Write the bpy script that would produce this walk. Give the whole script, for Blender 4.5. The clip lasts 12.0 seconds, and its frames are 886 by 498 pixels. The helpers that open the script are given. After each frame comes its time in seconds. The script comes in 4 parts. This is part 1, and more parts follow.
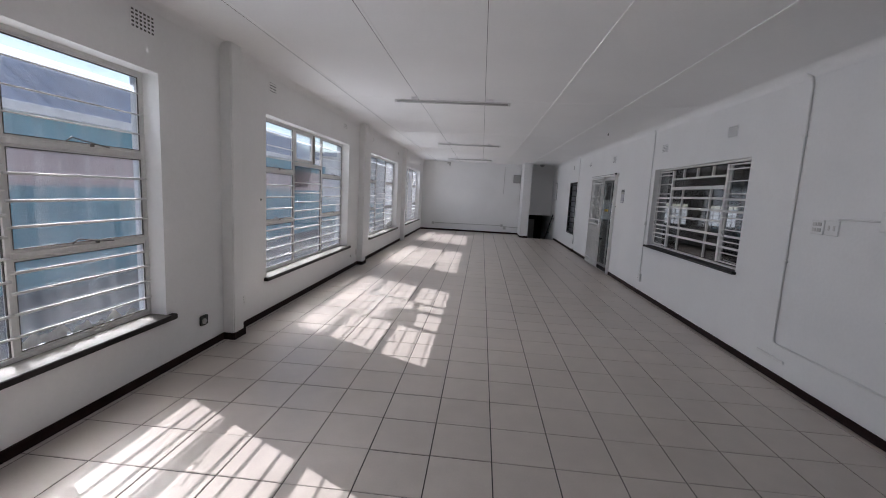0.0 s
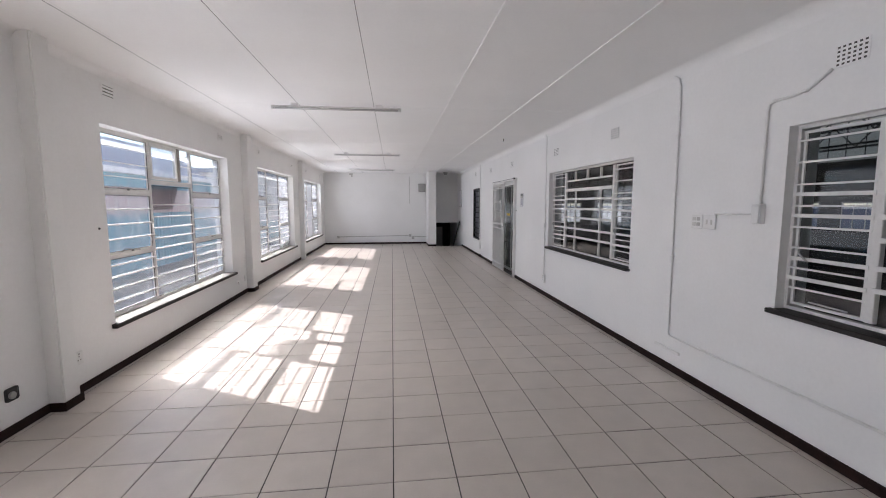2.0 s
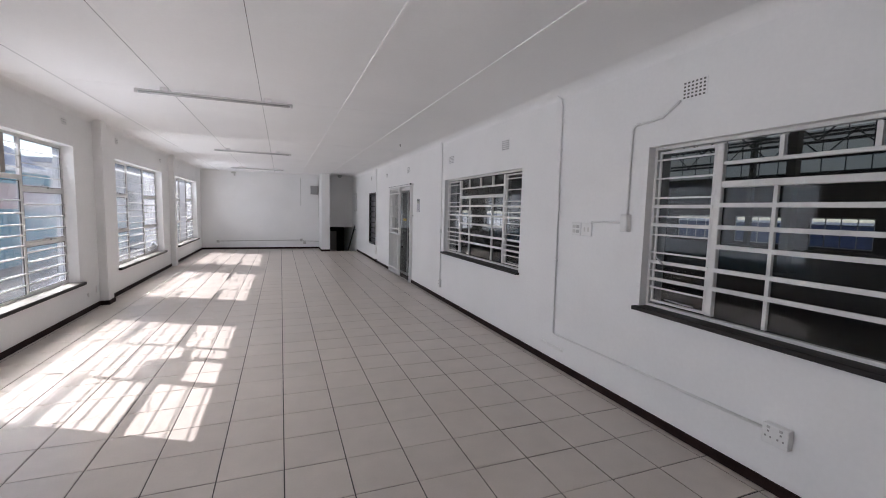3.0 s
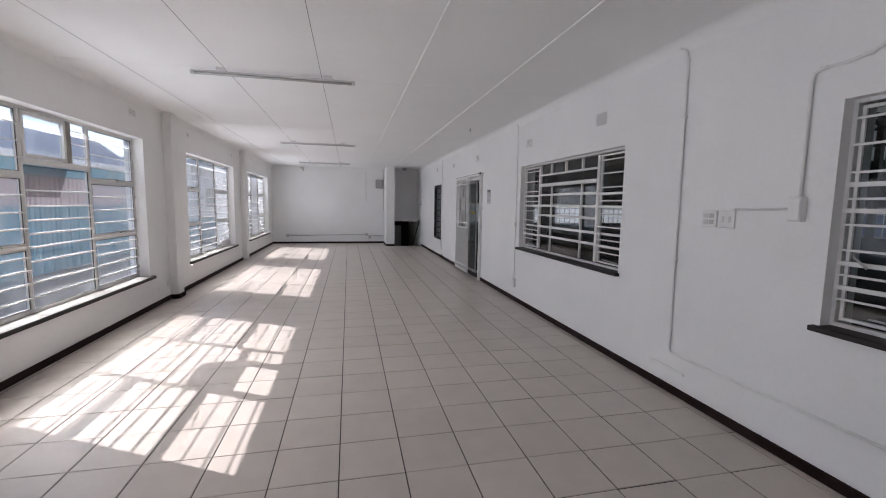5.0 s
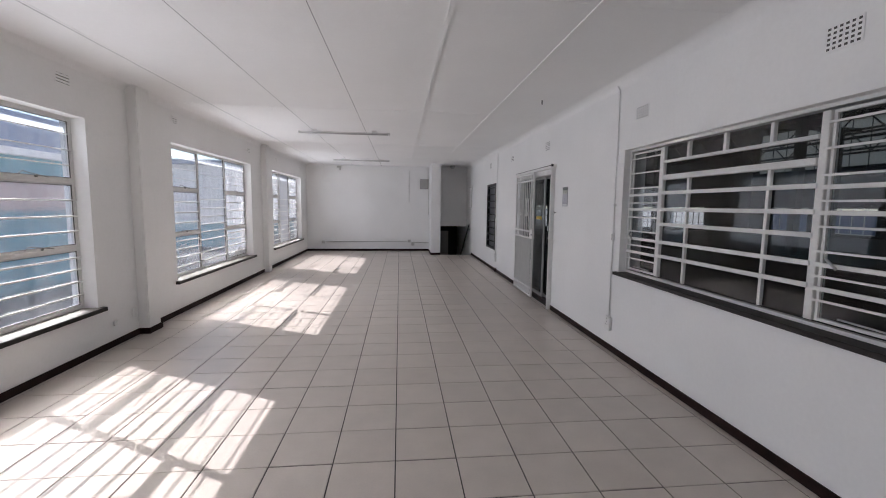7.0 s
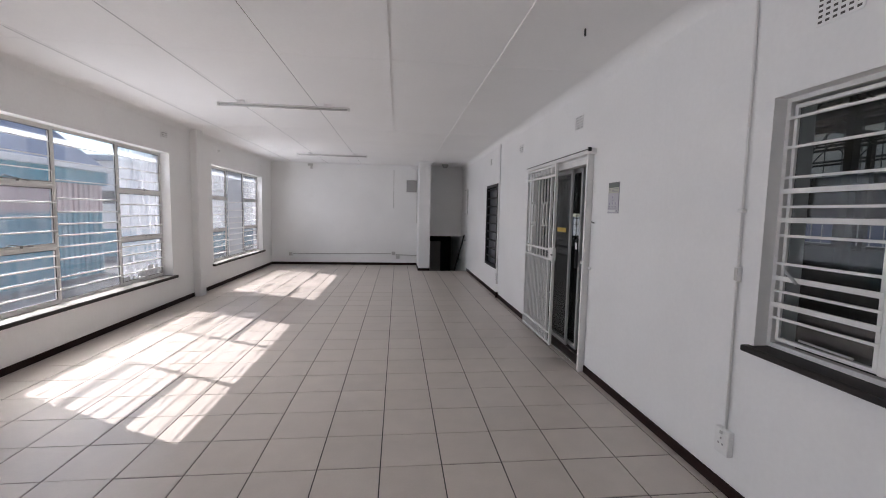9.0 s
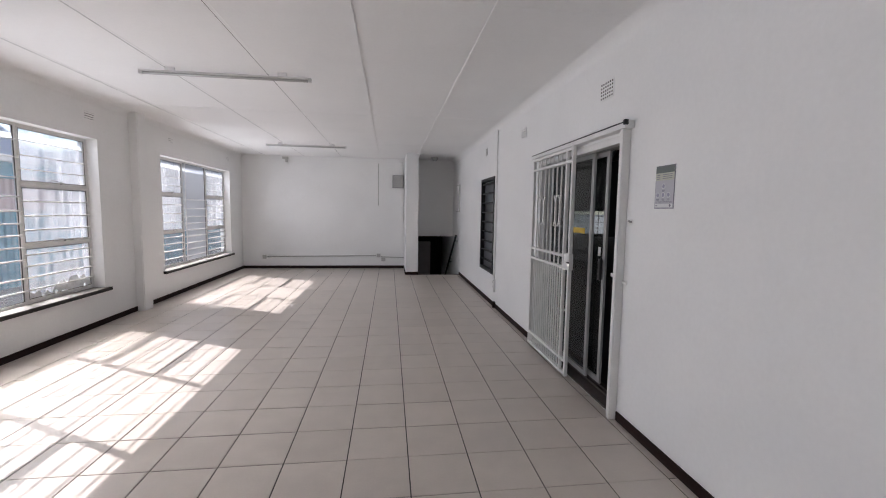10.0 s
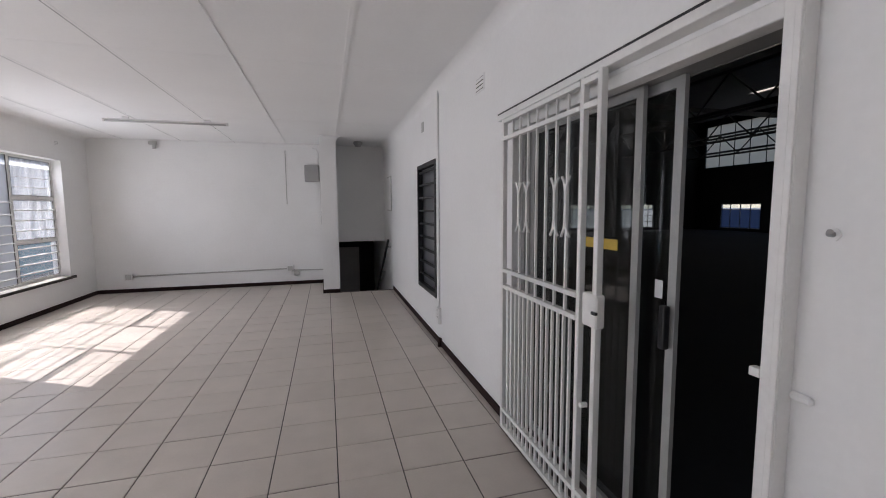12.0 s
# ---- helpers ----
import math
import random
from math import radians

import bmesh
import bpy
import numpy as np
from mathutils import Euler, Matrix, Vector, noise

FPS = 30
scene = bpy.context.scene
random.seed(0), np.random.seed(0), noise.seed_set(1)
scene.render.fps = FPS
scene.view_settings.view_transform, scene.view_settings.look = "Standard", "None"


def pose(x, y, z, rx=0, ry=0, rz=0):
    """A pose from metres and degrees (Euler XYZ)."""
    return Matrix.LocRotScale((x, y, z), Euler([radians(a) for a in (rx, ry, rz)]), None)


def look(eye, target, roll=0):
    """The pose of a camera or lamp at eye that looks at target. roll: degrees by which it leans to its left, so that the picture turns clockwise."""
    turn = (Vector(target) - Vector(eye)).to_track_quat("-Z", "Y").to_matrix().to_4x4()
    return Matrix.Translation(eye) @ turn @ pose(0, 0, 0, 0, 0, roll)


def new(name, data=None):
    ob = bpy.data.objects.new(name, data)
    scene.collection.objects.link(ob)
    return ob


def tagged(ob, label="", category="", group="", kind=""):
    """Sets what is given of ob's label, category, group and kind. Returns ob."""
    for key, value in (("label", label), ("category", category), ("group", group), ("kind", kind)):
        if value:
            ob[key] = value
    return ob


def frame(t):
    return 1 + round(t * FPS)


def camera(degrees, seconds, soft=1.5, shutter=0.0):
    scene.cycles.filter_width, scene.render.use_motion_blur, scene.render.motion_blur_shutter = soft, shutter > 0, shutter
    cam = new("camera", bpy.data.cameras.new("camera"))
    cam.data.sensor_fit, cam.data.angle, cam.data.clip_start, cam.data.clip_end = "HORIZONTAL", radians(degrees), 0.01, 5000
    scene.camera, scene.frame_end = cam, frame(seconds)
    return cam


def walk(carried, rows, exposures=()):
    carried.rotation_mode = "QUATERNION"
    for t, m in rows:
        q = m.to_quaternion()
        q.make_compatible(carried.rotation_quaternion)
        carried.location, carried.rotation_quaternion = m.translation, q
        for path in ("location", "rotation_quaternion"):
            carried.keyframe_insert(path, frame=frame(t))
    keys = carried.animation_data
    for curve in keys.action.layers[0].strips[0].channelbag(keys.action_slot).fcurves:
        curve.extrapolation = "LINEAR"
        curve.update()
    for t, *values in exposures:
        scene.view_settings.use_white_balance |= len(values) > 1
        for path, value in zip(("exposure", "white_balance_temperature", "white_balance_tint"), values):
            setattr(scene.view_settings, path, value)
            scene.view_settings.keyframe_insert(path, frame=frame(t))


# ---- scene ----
cam = camera(92.8, 12.0, soft=1.0)
PATH = [
    (0, (0.238, -0.42, 1.539), (0.071, 1.555, 1.272), 3.1),
    (0.5, (0.267, -0.327, 1.535), (0.257, 1.656, 1.278), 1.6),
    (1, (0.298, -0.182, 1.538), (0.328, 1.803, 1.293), -0.0),
    (1.5, (0.357, -0.067, 1.558), (0.438, 1.919, 1.331), -0.7),
    (2, (0.407, -0.026, 1.568), (0.644, 1.948, 1.356), 0.0),
    (2.5, (0.399, -0.012, 1.551), (0.854, 1.927, 1.364), 0.6),
    (3, (0.391, 0.035, 1.562), (1.107, 1.893, 1.38), 1.4),
    (3.2, (0.399, 0.035, 1.544), (1.193, 1.862, 1.37), 1.6),
    (4.8, (0.444, 0.58, 1.525), (1.013, 2.487, 1.319), 0.7),
    (5, (0.459, 0.745, 1.494), (0.894, 2.686, 1.283), 0.9),
    (5.5, (0.47, 1.192, 1.507), (0.785, 3.154, 1.28), 0.7),
    (6, (0.573, 1.65, 1.515), (0.847, 3.618, 1.294), 0.6),
    (6.5, (0.631, 2.173, 1.506), (0.858, 4.148, 1.288), 0.7),
    (7, (0.781, 2.731, 1.506), (0.986, 4.71, 1.302), 0.7),
    (9, (1.207, 4.881, 1.495), (1.422, 6.862, 1.323), 1.2),
    (9.5, (1.305, 5.405, 1.489), (1.531, 7.385, 1.319), 1.3),
    (10, (1.366, 5.901, 1.485), (1.619, 7.877, 1.305), 0.9),
    (10.5, (1.494, 6.441, 1.49), (1.757, 8.414, 1.297), 0.7),
    (11, (1.589, 6.954, 1.491), (1.867, 8.925, 1.296), 0.7),
    (11.5, (1.715, 7.413, 1.509), (1.997, 9.383, 1.309), 0.5),
    (12, (1.832, 7.862, 1.499), (2.359, 9.782, 1.307), -0.4),
]
EXPOSURES = [(0.0, 1.04, 6150, 15), (0.5, 1.21, 6450, 17), (1.0, 1.46, 6450, 16), (1.6, 1.78, 6400, 16), (2.2, 1.74, 6350, 16), (3.2, 1.60, 6300, 16), (5.0, 1.48, 6300, 16), (7.0, 1.46, 6350, 16), (9.0, 1.50, 6400, 16), (10.5, 1.62, 6450, 16), (12.0, 1.58, 6450, 16)]
walk(cam, [(t, look(eye, target, roll)) for t, eye, target, roll in PATH], EXPOSURES)

# ---------------- world, sun, exposure ----------------
SUN_WAY = Vector((0.985, -0.53, -1.0)).normalized()
world = bpy.data.worlds.new("sky")
world.use_nodes = True
scene.world = world
wn = world.node_tree.nodes
sky = wn.new("ShaderNodeTexSky")
sky.sky_type = "NISHITA"
sky.sun_disc = False
sky.sun_elevation = radians(41.8)
sky.sun_rotation = radians(-61.7)
sky.air_density, sky.dust_density = 1.0, 0.6
wn["Background"].inputs[1].default_value = 0.075
world.node_tree.links.new(sky.outputs[0], wn["Background"].inputs[0])
sun = new("sun", bpy.data.lights.new("sun", "SUN"))
sun.data.energy, sun.data.angle, sun.data.color = 2.4, radians(0.32), (1.0, 0.98, 0.955)
sun.matrix_world = look((-20, 10, 20), Vector((-20, 10, 20)) + SUN_WAY)

# skylight that falls in through the four yard windows
for wy, watts in ((1.14, 5.7), (5.675, 5.7), (10.17, 5.9), (14.54, 7.2)):
    lamp = new("window_skylight", bpy.data.lights.new("window_skylight", "AREA"))
    lamp.data.shape, lamp.data.size, lamp.data.size_y = "RECTANGLE", 2.85, 1.40
    lamp.data.energy, lamp.data.color = watts, (0.88, 0.94, 1.0)
    lamp.matrix_world = look((-2.205, wy, 1.50), (0.0, wy, 1.95))
    lamp.data.spread = radians(142)

# ---------------- materials ----------------
MATS = {}


def mat(name, colour, rough=0.5, metal=0.0, vary=0.06, scale=3.0, grain=60.0, bump=0.15, spec=0.5, dirt=0.0, dirt_colour=(0.2, 0.17, 0.14), island=0.0):
    """A painted or plain surface: broad tone variation, fine grain relief, optional stains."""
    m = bpy.data.materials.new(name)
    m.use_nodes = True
    n, l = m.node_tree.nodes, m.node_tree.links
    b = n["Principled BSDF"]
    b.inputs["Metallic"].default_value = metal
    b.inputs["Specular IOR Level"].default_value = spec
    geo = n.new("ShaderNodeNewGeometry")
    big = n.new("ShaderNodeTexNoise")
    big.inputs["Scale"].default_value, big.inputs["Detail"].default_value = scale, 5
    fine = n.new("ShaderNodeTexNoise")
    fine.inputs["Scale"].default_value, fine.inputs["Detail"].default_value = grain, 4
    l.new(geo.outputs["Position"], big.inputs["Vector"])
    l.new(geo.outputs["Position"], fine.inputs["Vector"])
    ramp = n.new("ShaderNodeMapRange")
    ramp.inputs["From Min"].default_value, ramp.inputs["From Max"].default_value = 0.3, 0.7
    ramp.inputs["To Min"].default_value, ramp.inputs["To Max"].default_value = 1 - vary, 1 + vary
    l.new(big.outputs["Fac"], ramp.inputs["Value"])
    mul = n.new("ShaderNodeVectorMath")
    mul.operation = "SCALE"
    mul.inputs[0].default_value = colour
    last = ramp.outputs[0]
    g2 = n.new("ShaderNodeMapRange")
    g2.inputs["From Min"].default_value, g2.inputs["From Max"].default_value = 0.3, 0.7
    g2.inputs["To Min"].default_value, g2.inputs["To Max"].default_value = 1 - vary * 0.5, 1 + vary * 0.5
    l.new(fine.outputs["Fac"], g2.inputs["Value"])
    mm = n.new("ShaderNodeMath")
    mm.operation = "MULTIPLY"
    l.new(last, mm.inputs[0])
    l.new(g2.outputs[0], mm.inputs[1])
    last = mm.outputs[0]
    if island:
        info = n.new("ShaderNodeObjectInfo")
        add = n.new("ShaderNodeMath")
        add.operation = "ADD"
        l.new(info.outputs["Random"], add.inputs[0])
        l.new(geo.outputs["Random Per Island"], add.inputs[1])
        r3 = n.new("ShaderNodeMapRange")
        r3.inputs["From Max"].default_value = 2.0
        r3.inputs["To Min"].default_value, r3.inputs["To Max"].default_value = 1 - island, 1 + island
        l.new(add.outputs[0], r3.inputs["Value"])
        m3 = n.new("ShaderNodeMath")
        m3.operation = "MULTIPLY"
        l.new(last, m3.inputs[0])
        l.new(r3.outputs[0], m3.inputs[1])
        last = m3.outputs[0]
    l.new(last, mul.inputs["Scale"])
    colour_out = mul.outputs[0]
    if dirt:
        stain = n.new("ShaderNodeTexNoise")
        stain.inputs["Scale"].default_value, stain.inputs["Detail"].default_value = scale * 2.3, 8
        stain.inputs["Roughness"].default_value = 0.7
        l.new(geo.outputs["Position"], stain.inputs["Vector"])
        sr = n.new("ShaderNodeMapRange")
        sr.inputs["From Min"].default_value, sr.inputs["From Max"].default_value = 0.55, 0.8
        sr.inputs["To Max"].default_value = dirt
        l.new(stain.outputs["Fac"], sr.inputs["Value"])
        mix = n.new("ShaderNodeMix")
        mix.data_type = "RGBA"
        l.new(sr.outputs[0], mix.inputs["Factor"])
        l.new(colour_out, mix.inputs[6])
        mix.inputs[7].default_value = (*dirt_colour, 1)
        colour_out = mix.outputs[2]
    l.new(colour_out, b.inputs["Base Color"])
    rr = n.new("ShaderNodeMapRange")
    rr.inputs["To Min"].default_value, rr.inputs["To Max"].default_value = max(0.02, rough - 0.08), min(1, rough + 0.08)
    l.new(big.outputs["Fac"], rr.inputs["Value"])
    l.new(rr.outputs[0], b.inputs["Roughness"])
    if bump:
        bp = n.new("ShaderNodeBump")
        bp.inputs["Strength"].default_value, bp.inputs["Distance"].default_value = bump, 0.004
        l.new(fine.outputs["Fac"], bp.inputs["Height"])
        l.new(bp.outputs[0], b.inputs["Normal"])
    MATS[name] = m
    return m


def glass(name, colour=(0.95, 0.98, 0.97), rough=0.0, streak=0.0, haze=0.0):
    """Window glass; streak adds vertical smears of dirt that blur it."""
    m = bpy.data.materials.new(name)
    m.use_nodes = True
    n, l = m.node_tree.nodes, m.node_tree.links
    b = n["Principled BSDF"]
    b.inputs["Base Color"].default_value = (*colour, 1)
    b.inputs["Transmission Weight"].default_value = 1.0
    b.inputs["IOR"].default_value = 1.45
    b.inputs["Roughness"].default_value = rough
    if streak:
        geo = n.new("ShaderNodeNewGeometry")
        mp = n.new("ShaderNodeMapping")
        mp.inputs["Scale"].default_value = (14, 14, 1.2)
        no = n.new("ShaderNodeTexNoise")
        no.inputs["Scale"].default_value, no.inputs["Detail"].default_value = 1.0, 5
        l.new(geo.outputs["Position"], mp.inputs["Vector"])
        l.new(mp.outputs[0], no.inputs["Vector"])
        r = n.new("ShaderNodeMapRange")
        r.inputs["From Min"].default_value, r.inputs["From Max"].default_value = 0.3, 0.75
        r.inputs["To Min"].default_value, r.inputs["To Max"].default_value = rough, rough + streak
        l.new(no.outputs["Fac"], r.inputs["Value"])
        l.new(r.outputs[0], b.inputs["Roughness"])
        dust = n.new("ShaderNodeBsdfDiffuse")
        dust.inputs["Color"].default_value = (0.55, 0.55, 0.55, 1)
        tr = n.new("ShaderNodeBsdfTranslucent")
        tr.inputs["Color"].default_value = (0.75, 0.76, 0.78, 1)
        both = n.new("ShaderNodeMixShader")
        both.inputs[0].default_value = 0.65
        l.new(dust.outputs[0], both.inputs[1])
        l.new(tr.outputs[0], both.inputs[2])
        r2 = n.new("ShaderNodeMapRange")
        r2.inputs["From Min"].default_value, r2.inputs["From Max"].default_value = 0.35, 0.8
        r2.inputs["To Min"].default_value, r2.inputs["To Max"].default_value = haze * 0.35, haze * 1.4
        l.new(no.outputs["Fac"], r2.inputs["Value"])
        mix = n.new("ShaderNodeMixShader")
        l.new(r2.outputs[0], mix.inputs[0])
        l.new(b.outputs[0], mix.inputs[1])
        l.new(both.outputs[0], mix.inputs[2])
        l.new(mix.outputs[0], n["Material Output"].inputs["Surface"])
    MATS[name] = m
    return m


WALL = mat("white_wall_paint", (0.85, 0.845, 0.835), 0.65, vary=0.025, scale=1.2, grain=35, bump=0.25, spec=0.3, dirt=0.10, dirt_colour=(0.55, 0.52, 0.47))
CEIL = mat("ceiling_paint", (0.86, 0.855, 0.85), 0.75, vary=0.02, scale=1.0, grain=50, bump=0.12, spec=0.2, dirt=0.04, dirt_colour=(0.55, 0.5, 0.45))
TILE = mat("beige_ceramic_tile", (0.555, 0.495, 0.445), 0.33, vary=0.05, scale=5.0, grain=90, bump=0.05, island=0.07, dirt=0.10, dirt_colour=(0.36, 0.32, 0.28))
GROUT = mat("dark_grout", (0.05, 0.043, 0.04), 0.9, vary=0.25, scale=2.0, grain=80, bump=0.3)
SKIRT = mat("dark_brown_skirting", (0.024, 0.012, 0.011), 0.6, vary=0.3, scale=6, bump=0.1, spec=0.12)
STEEL = mat("white_painted_steel", (0.74, 0.73, 0.71), 0.45, vary=0.05, scale=8, bump=0.1, dirt=0.25, dirt_colour=(0.35, 0.3, 0.26))
GATE = mat("white_gate_paint", (0.80, 0.79, 0.77), 0.4, vary=0.04, scale=8, bump=0.08, dirt=0.1, dirt_colour=(0.4, 0.35, 0.3))
SILL_TOP = mat("worn_sill_top", (0.21, 0.195, 0.18), 0.6, vary=0.2, scale=7, bump=0.25, dirt=0.6, dirt_colour=(0.22, 0.18, 0.15))
SILL_DARK = mat("dark_sill", (0.022, 0.018, 0.017), 0.55, vary=0.2, scale=7, bump=0.15, spec=0.3)
PVC = mat("white_pvc", (0.80, 0.795, 0.78), 0.4, vary=0.03, scale=9, bump=0.03)
ROCKER = mat("yellowed_switch_plastic", (0.62, 0.61, 0.58), 0.4, vary=0.05, scale=9, bump=0.03)
PVC_GREY = mat("aged_grey_pvc", (0.50, 0.49, 0.47), 0.45, vary=0.05, scale=9, bump=0.05)
SOCKET_DARK = mat("dark_plastic", (0.02, 0.02, 0.02), 0.4, bump=0.02)
VENT_SHADE = mat("vent_hole_shade", (0.10, 0.095, 0.09), 0.9, bump=0.1)
GAP_SHADE = mat("gap_shade", (0.02, 0.018, 0.017), 0.9, bump=0.1)
ALU = mat("mill_aluminium", (0.42, 0.42, 0.41), 0.45, 0.3, vary=0.05, scale=12, bump=0.05)
BLACK_METAL = mat("black_painted_steel", (0.014, 0.014, 0.016), 0.4, vary=0.15, bump=0.05)
BATTEN = mat("batten_enamel", (0.70, 0.69, 0.68), 0.4, vary=0.03, bump=0.03)
TUBE = mat("unlit_tube", (0.52, 0.52, 0.51), 0.2, vary=0.02, bump=0.0)
DB_GREY = mat("grey_enamel_box", (0.36, 0.35, 0.34), 0.45, vary=0.05, bump=0.05)
RUST = mat("worn_brown_threshold", (0.06, 0.045, 0.04), 0.7, vary=0.3, scale=10, bump=0.3)
PAPER = mat("lilac_paper", (0.50, 0.49, 0.53), 0.5, vary=0.02, bump=0.02)
PAPER_GREEN = mat("dark_green_print", (0.13, 0.15, 0.14), 0.5, bump=0.02)
PAPER_WHITE = mat("white_print", (0.7, 0.7, 0.7), 0.5, bump=0.02)
PAPER_BLUE = mat("violet_print", (0.34, 0.33, 0.42), 0.5, bump=0.02)
PAPER_CREAM = mat("cream_print", (0.50, 0.50, 0.42), 0.5, vary=0.02, bump=0.02)
PAPER_INK = mat("grey_print", (0.22, 0.22, 0.26), 0.5, bump=0.02)
YELLOW = mat("yellow_film", (0.62, 0.42, 0.05), 0.45, bump=0.02)
PINK_SHEET = mat("faded_pink_sheeting", (0.58, 0.45, 0.44), 0.6, vary=0.12, scale=2, bump=0.05)
TEAL_SHEET = mat("teal_sheeting", (0.075, 0.29, 0.38), 0.7, vary=0.12, scale=2, bump=0.05)
ROOF_SHEET = mat("blue_grey_roof_sheeting", (0.26, 0.31, 0.40), 0.9, vary=0.12, scale=1.0, bump=0.05, spec=0.05)
FASCIA = mat("white_gutter", (0.84, 0.84, 0.84), 0.5, vary=0.08)
RENDERED = mat("white_rendered_wall", (0.80, 0.79, 0.78), 0.8, vary=0.06, scale=0.8, bump=0.2)
ASPHALT = mat("asphalt", (0.13, 0.13, 0.128), 0.9, vary=0.25, scale=0.6, grain=40, bump=0.4)
# the hall's lack of light is put into these near-black floor and wall colours
CONCRETE = mat("dim_hall_concrete", (0.022, 0.022, 0.024), 0.7, vary=0.2, scale=0.5, grain=20, bump=0.2)
DARK_WALL = mat("unlit_dark_wall", (0.018, 0.019, 0.021), 0.7, vary=0.15, scale=0.7)
ROOF_UNDER = mat("grey_roof_underside", (0.14, 0.135, 0.13), 0.7, vary=0.12)
TRUSS = mat("grey_steel_truss", (0.07, 0.065, 0.06), 0.6, vary=0.1)
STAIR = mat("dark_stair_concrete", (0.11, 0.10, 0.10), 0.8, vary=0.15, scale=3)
# stays coloured dark, as steel looks against the bright panes
STAY_STEEL = mat("backlit_stay_steel", (0.13, 0.12, 0.11), 0.5, 0.4, vary=0.2, scale=20)
# pane edge lines: grime, with the sash gap's shade put into the colour
EDGE_DARK = mat("grime_and_gap_shade", (0.10, 0.09, 0.08), 0.8, vary=0.4, scale=14, bump=0.3)
WHITEWASH = mat("old_whitewash", (0.78, 0.79, 0.80), 0.8, vary=0.15, scale=25, grain=120, bump=0.2)
WOOD_GREY = mat("weathered_board", (0.33, 0.30, 0.27), 0.8, vary=0.25, scale=9, bump=0.3)
DIRTY = glass("dirty_clear_glass", (0.95, 0.97, 0.97), 0.01, 0.05, 0.08)
OBSCURE = glass("obscured_glass", (0.92, 0.95, 0.97), 0.08, 0.06, 0.09)
MILKY = glass("milky_obscured_glass", (0.95, 0.97, 0.99), 0.10, 0.06, 0.30)
GREY_GLASS = glass("grey_obscured_glass", (0.34, 0.35, 0.38), 0.32, 0.03, 0.08)
TINT = glass("tinted_glass", (0.55, 0.58, 0.58))
TINT.node_tree.nodes["Principled BSDF"].inputs["IOR"].default_value = 1.30
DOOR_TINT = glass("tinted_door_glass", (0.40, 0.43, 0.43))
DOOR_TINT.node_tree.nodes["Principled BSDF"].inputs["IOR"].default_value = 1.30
FAR_CLEAR = glass("clear_far_pane", (0.86, 0.90, 1.0))
SMOKED = glass("smoked_glass", (0.50, 0.44, 0.44))


def translucent(name, colour):
    m = bpy.data.materials.new(name)
    m.use_nodes = True
    n, l = m.node_tree.nodes, m.node_tree.links
    t = n.new("ShaderNodeBsdfTranslucent")
    t.inputs["Color"].default_value = (*colour, 1)
    l.new(t.outputs[0], n["Material Output"].inputs["Surface"])
    return m


ROOFLIGHT = translucent("rooflight_sheet", (0.62, 0.58, 0.52))
FAR_PALE = translucent("pale_sunlit_pane", (0.48, 0.48, 0.49))
FAR_BLUE = translucent("bluish_far_pane", (0.20, 0.23, 0.32))


# ---------------- mesh helpers ----------------
def bx(bm, x0, x1, y0, y1, z0, z1):
    """A box between two corners, added to bm."""
    v = [bm.verts.new((x, y, z)) for x in (x0, x1) for y in (y0, y1) for z in (z0, z1)]
    for f in ((0, 1, 3, 2), (4, 6, 7, 5), (0, 4, 5, 1), (2, 3, 7, 6), (0, 2, 6, 4), (1, 5, 7, 3)):
        bm.faces.new([v[i] for i in f])
    return bm


def box(x0, x1, y0, y1, z0, z1, bevel=0.0, seg=1):
    bm = bx(bmesh.new(), min(x0, x1), max(x0, x1), min(y0, y1), max(y0, y1), min(z0, z1), max(z0, z1))
    if bevel:
        bmesh.ops.bevel(bm, geom=bm.edges[:], offset=bevel, segments=seg, affect="EDGES", profile=0.5)
    return bm


def pipe(points, r, sides=10):
    """A round bar swept along a bent line."""
    bm = bmesh.new()
    pts = [Vector(p) for p in points]
    rings = []
    for i, p in enumerate(pts):
        d = (pts[min(i + 1, len(pts) - 1)] - pts[max(i - 1, 0)]).normalized()
        a = d.orthogonal().normalized() if i == 0 else (prev - prev.dot(d) * d).normalized()
        prev = a
        b = d.cross(a)
        rings.append([bm.verts.new(p + r * (math.cos(k * math.tau / sides) * a + math.sin(k * math.tau / sides) * b)) for k in range(sides)])
    for r0, r1 in zip(rings, rings[1:]):
        for k in range(sides):
            bm.faces.new((r0[k], r0[(k + 1) % sides], r1[(k + 1) % sides], r1[k])).smooth = True
    bm.faces.new(rings[0][::-1])
    bm.faces.new(rings[-1])
    return bm


def drum(centre, axis, r, length, sides=20, r2=None):
    c, a = Vector(centre), Vector(axis).normalized()
    bm = bmesh.new()
    bmesh.ops.create_cone(bm, cap_ends=True, segments=sides, radius1=r, radius2=r if r2 is None else r2, depth=length,
                          matrix=Matrix.Translation(c) @ a.to_track_quat("Z", "Y").to_matrix().to_4x4())
    return bm


def part(name, bm, material, parent=None, label=""):
    """Links bm as one mesh object under parent."""
    bmesh.ops.recalc_face_normals(bm, faces=bm.faces[:])
    me = bpy.data.meshes.new(name)
    bm.to_mesh(me)
    bm.free()
    me.materials.append(material)
    ob = new(name, me)
    if parent is not None:
        ob.parent = parent
        ob.matrix_parent_inverse = parent.matrix_basis.inverted()
    if label:
        ob["label"] = label
    return ob


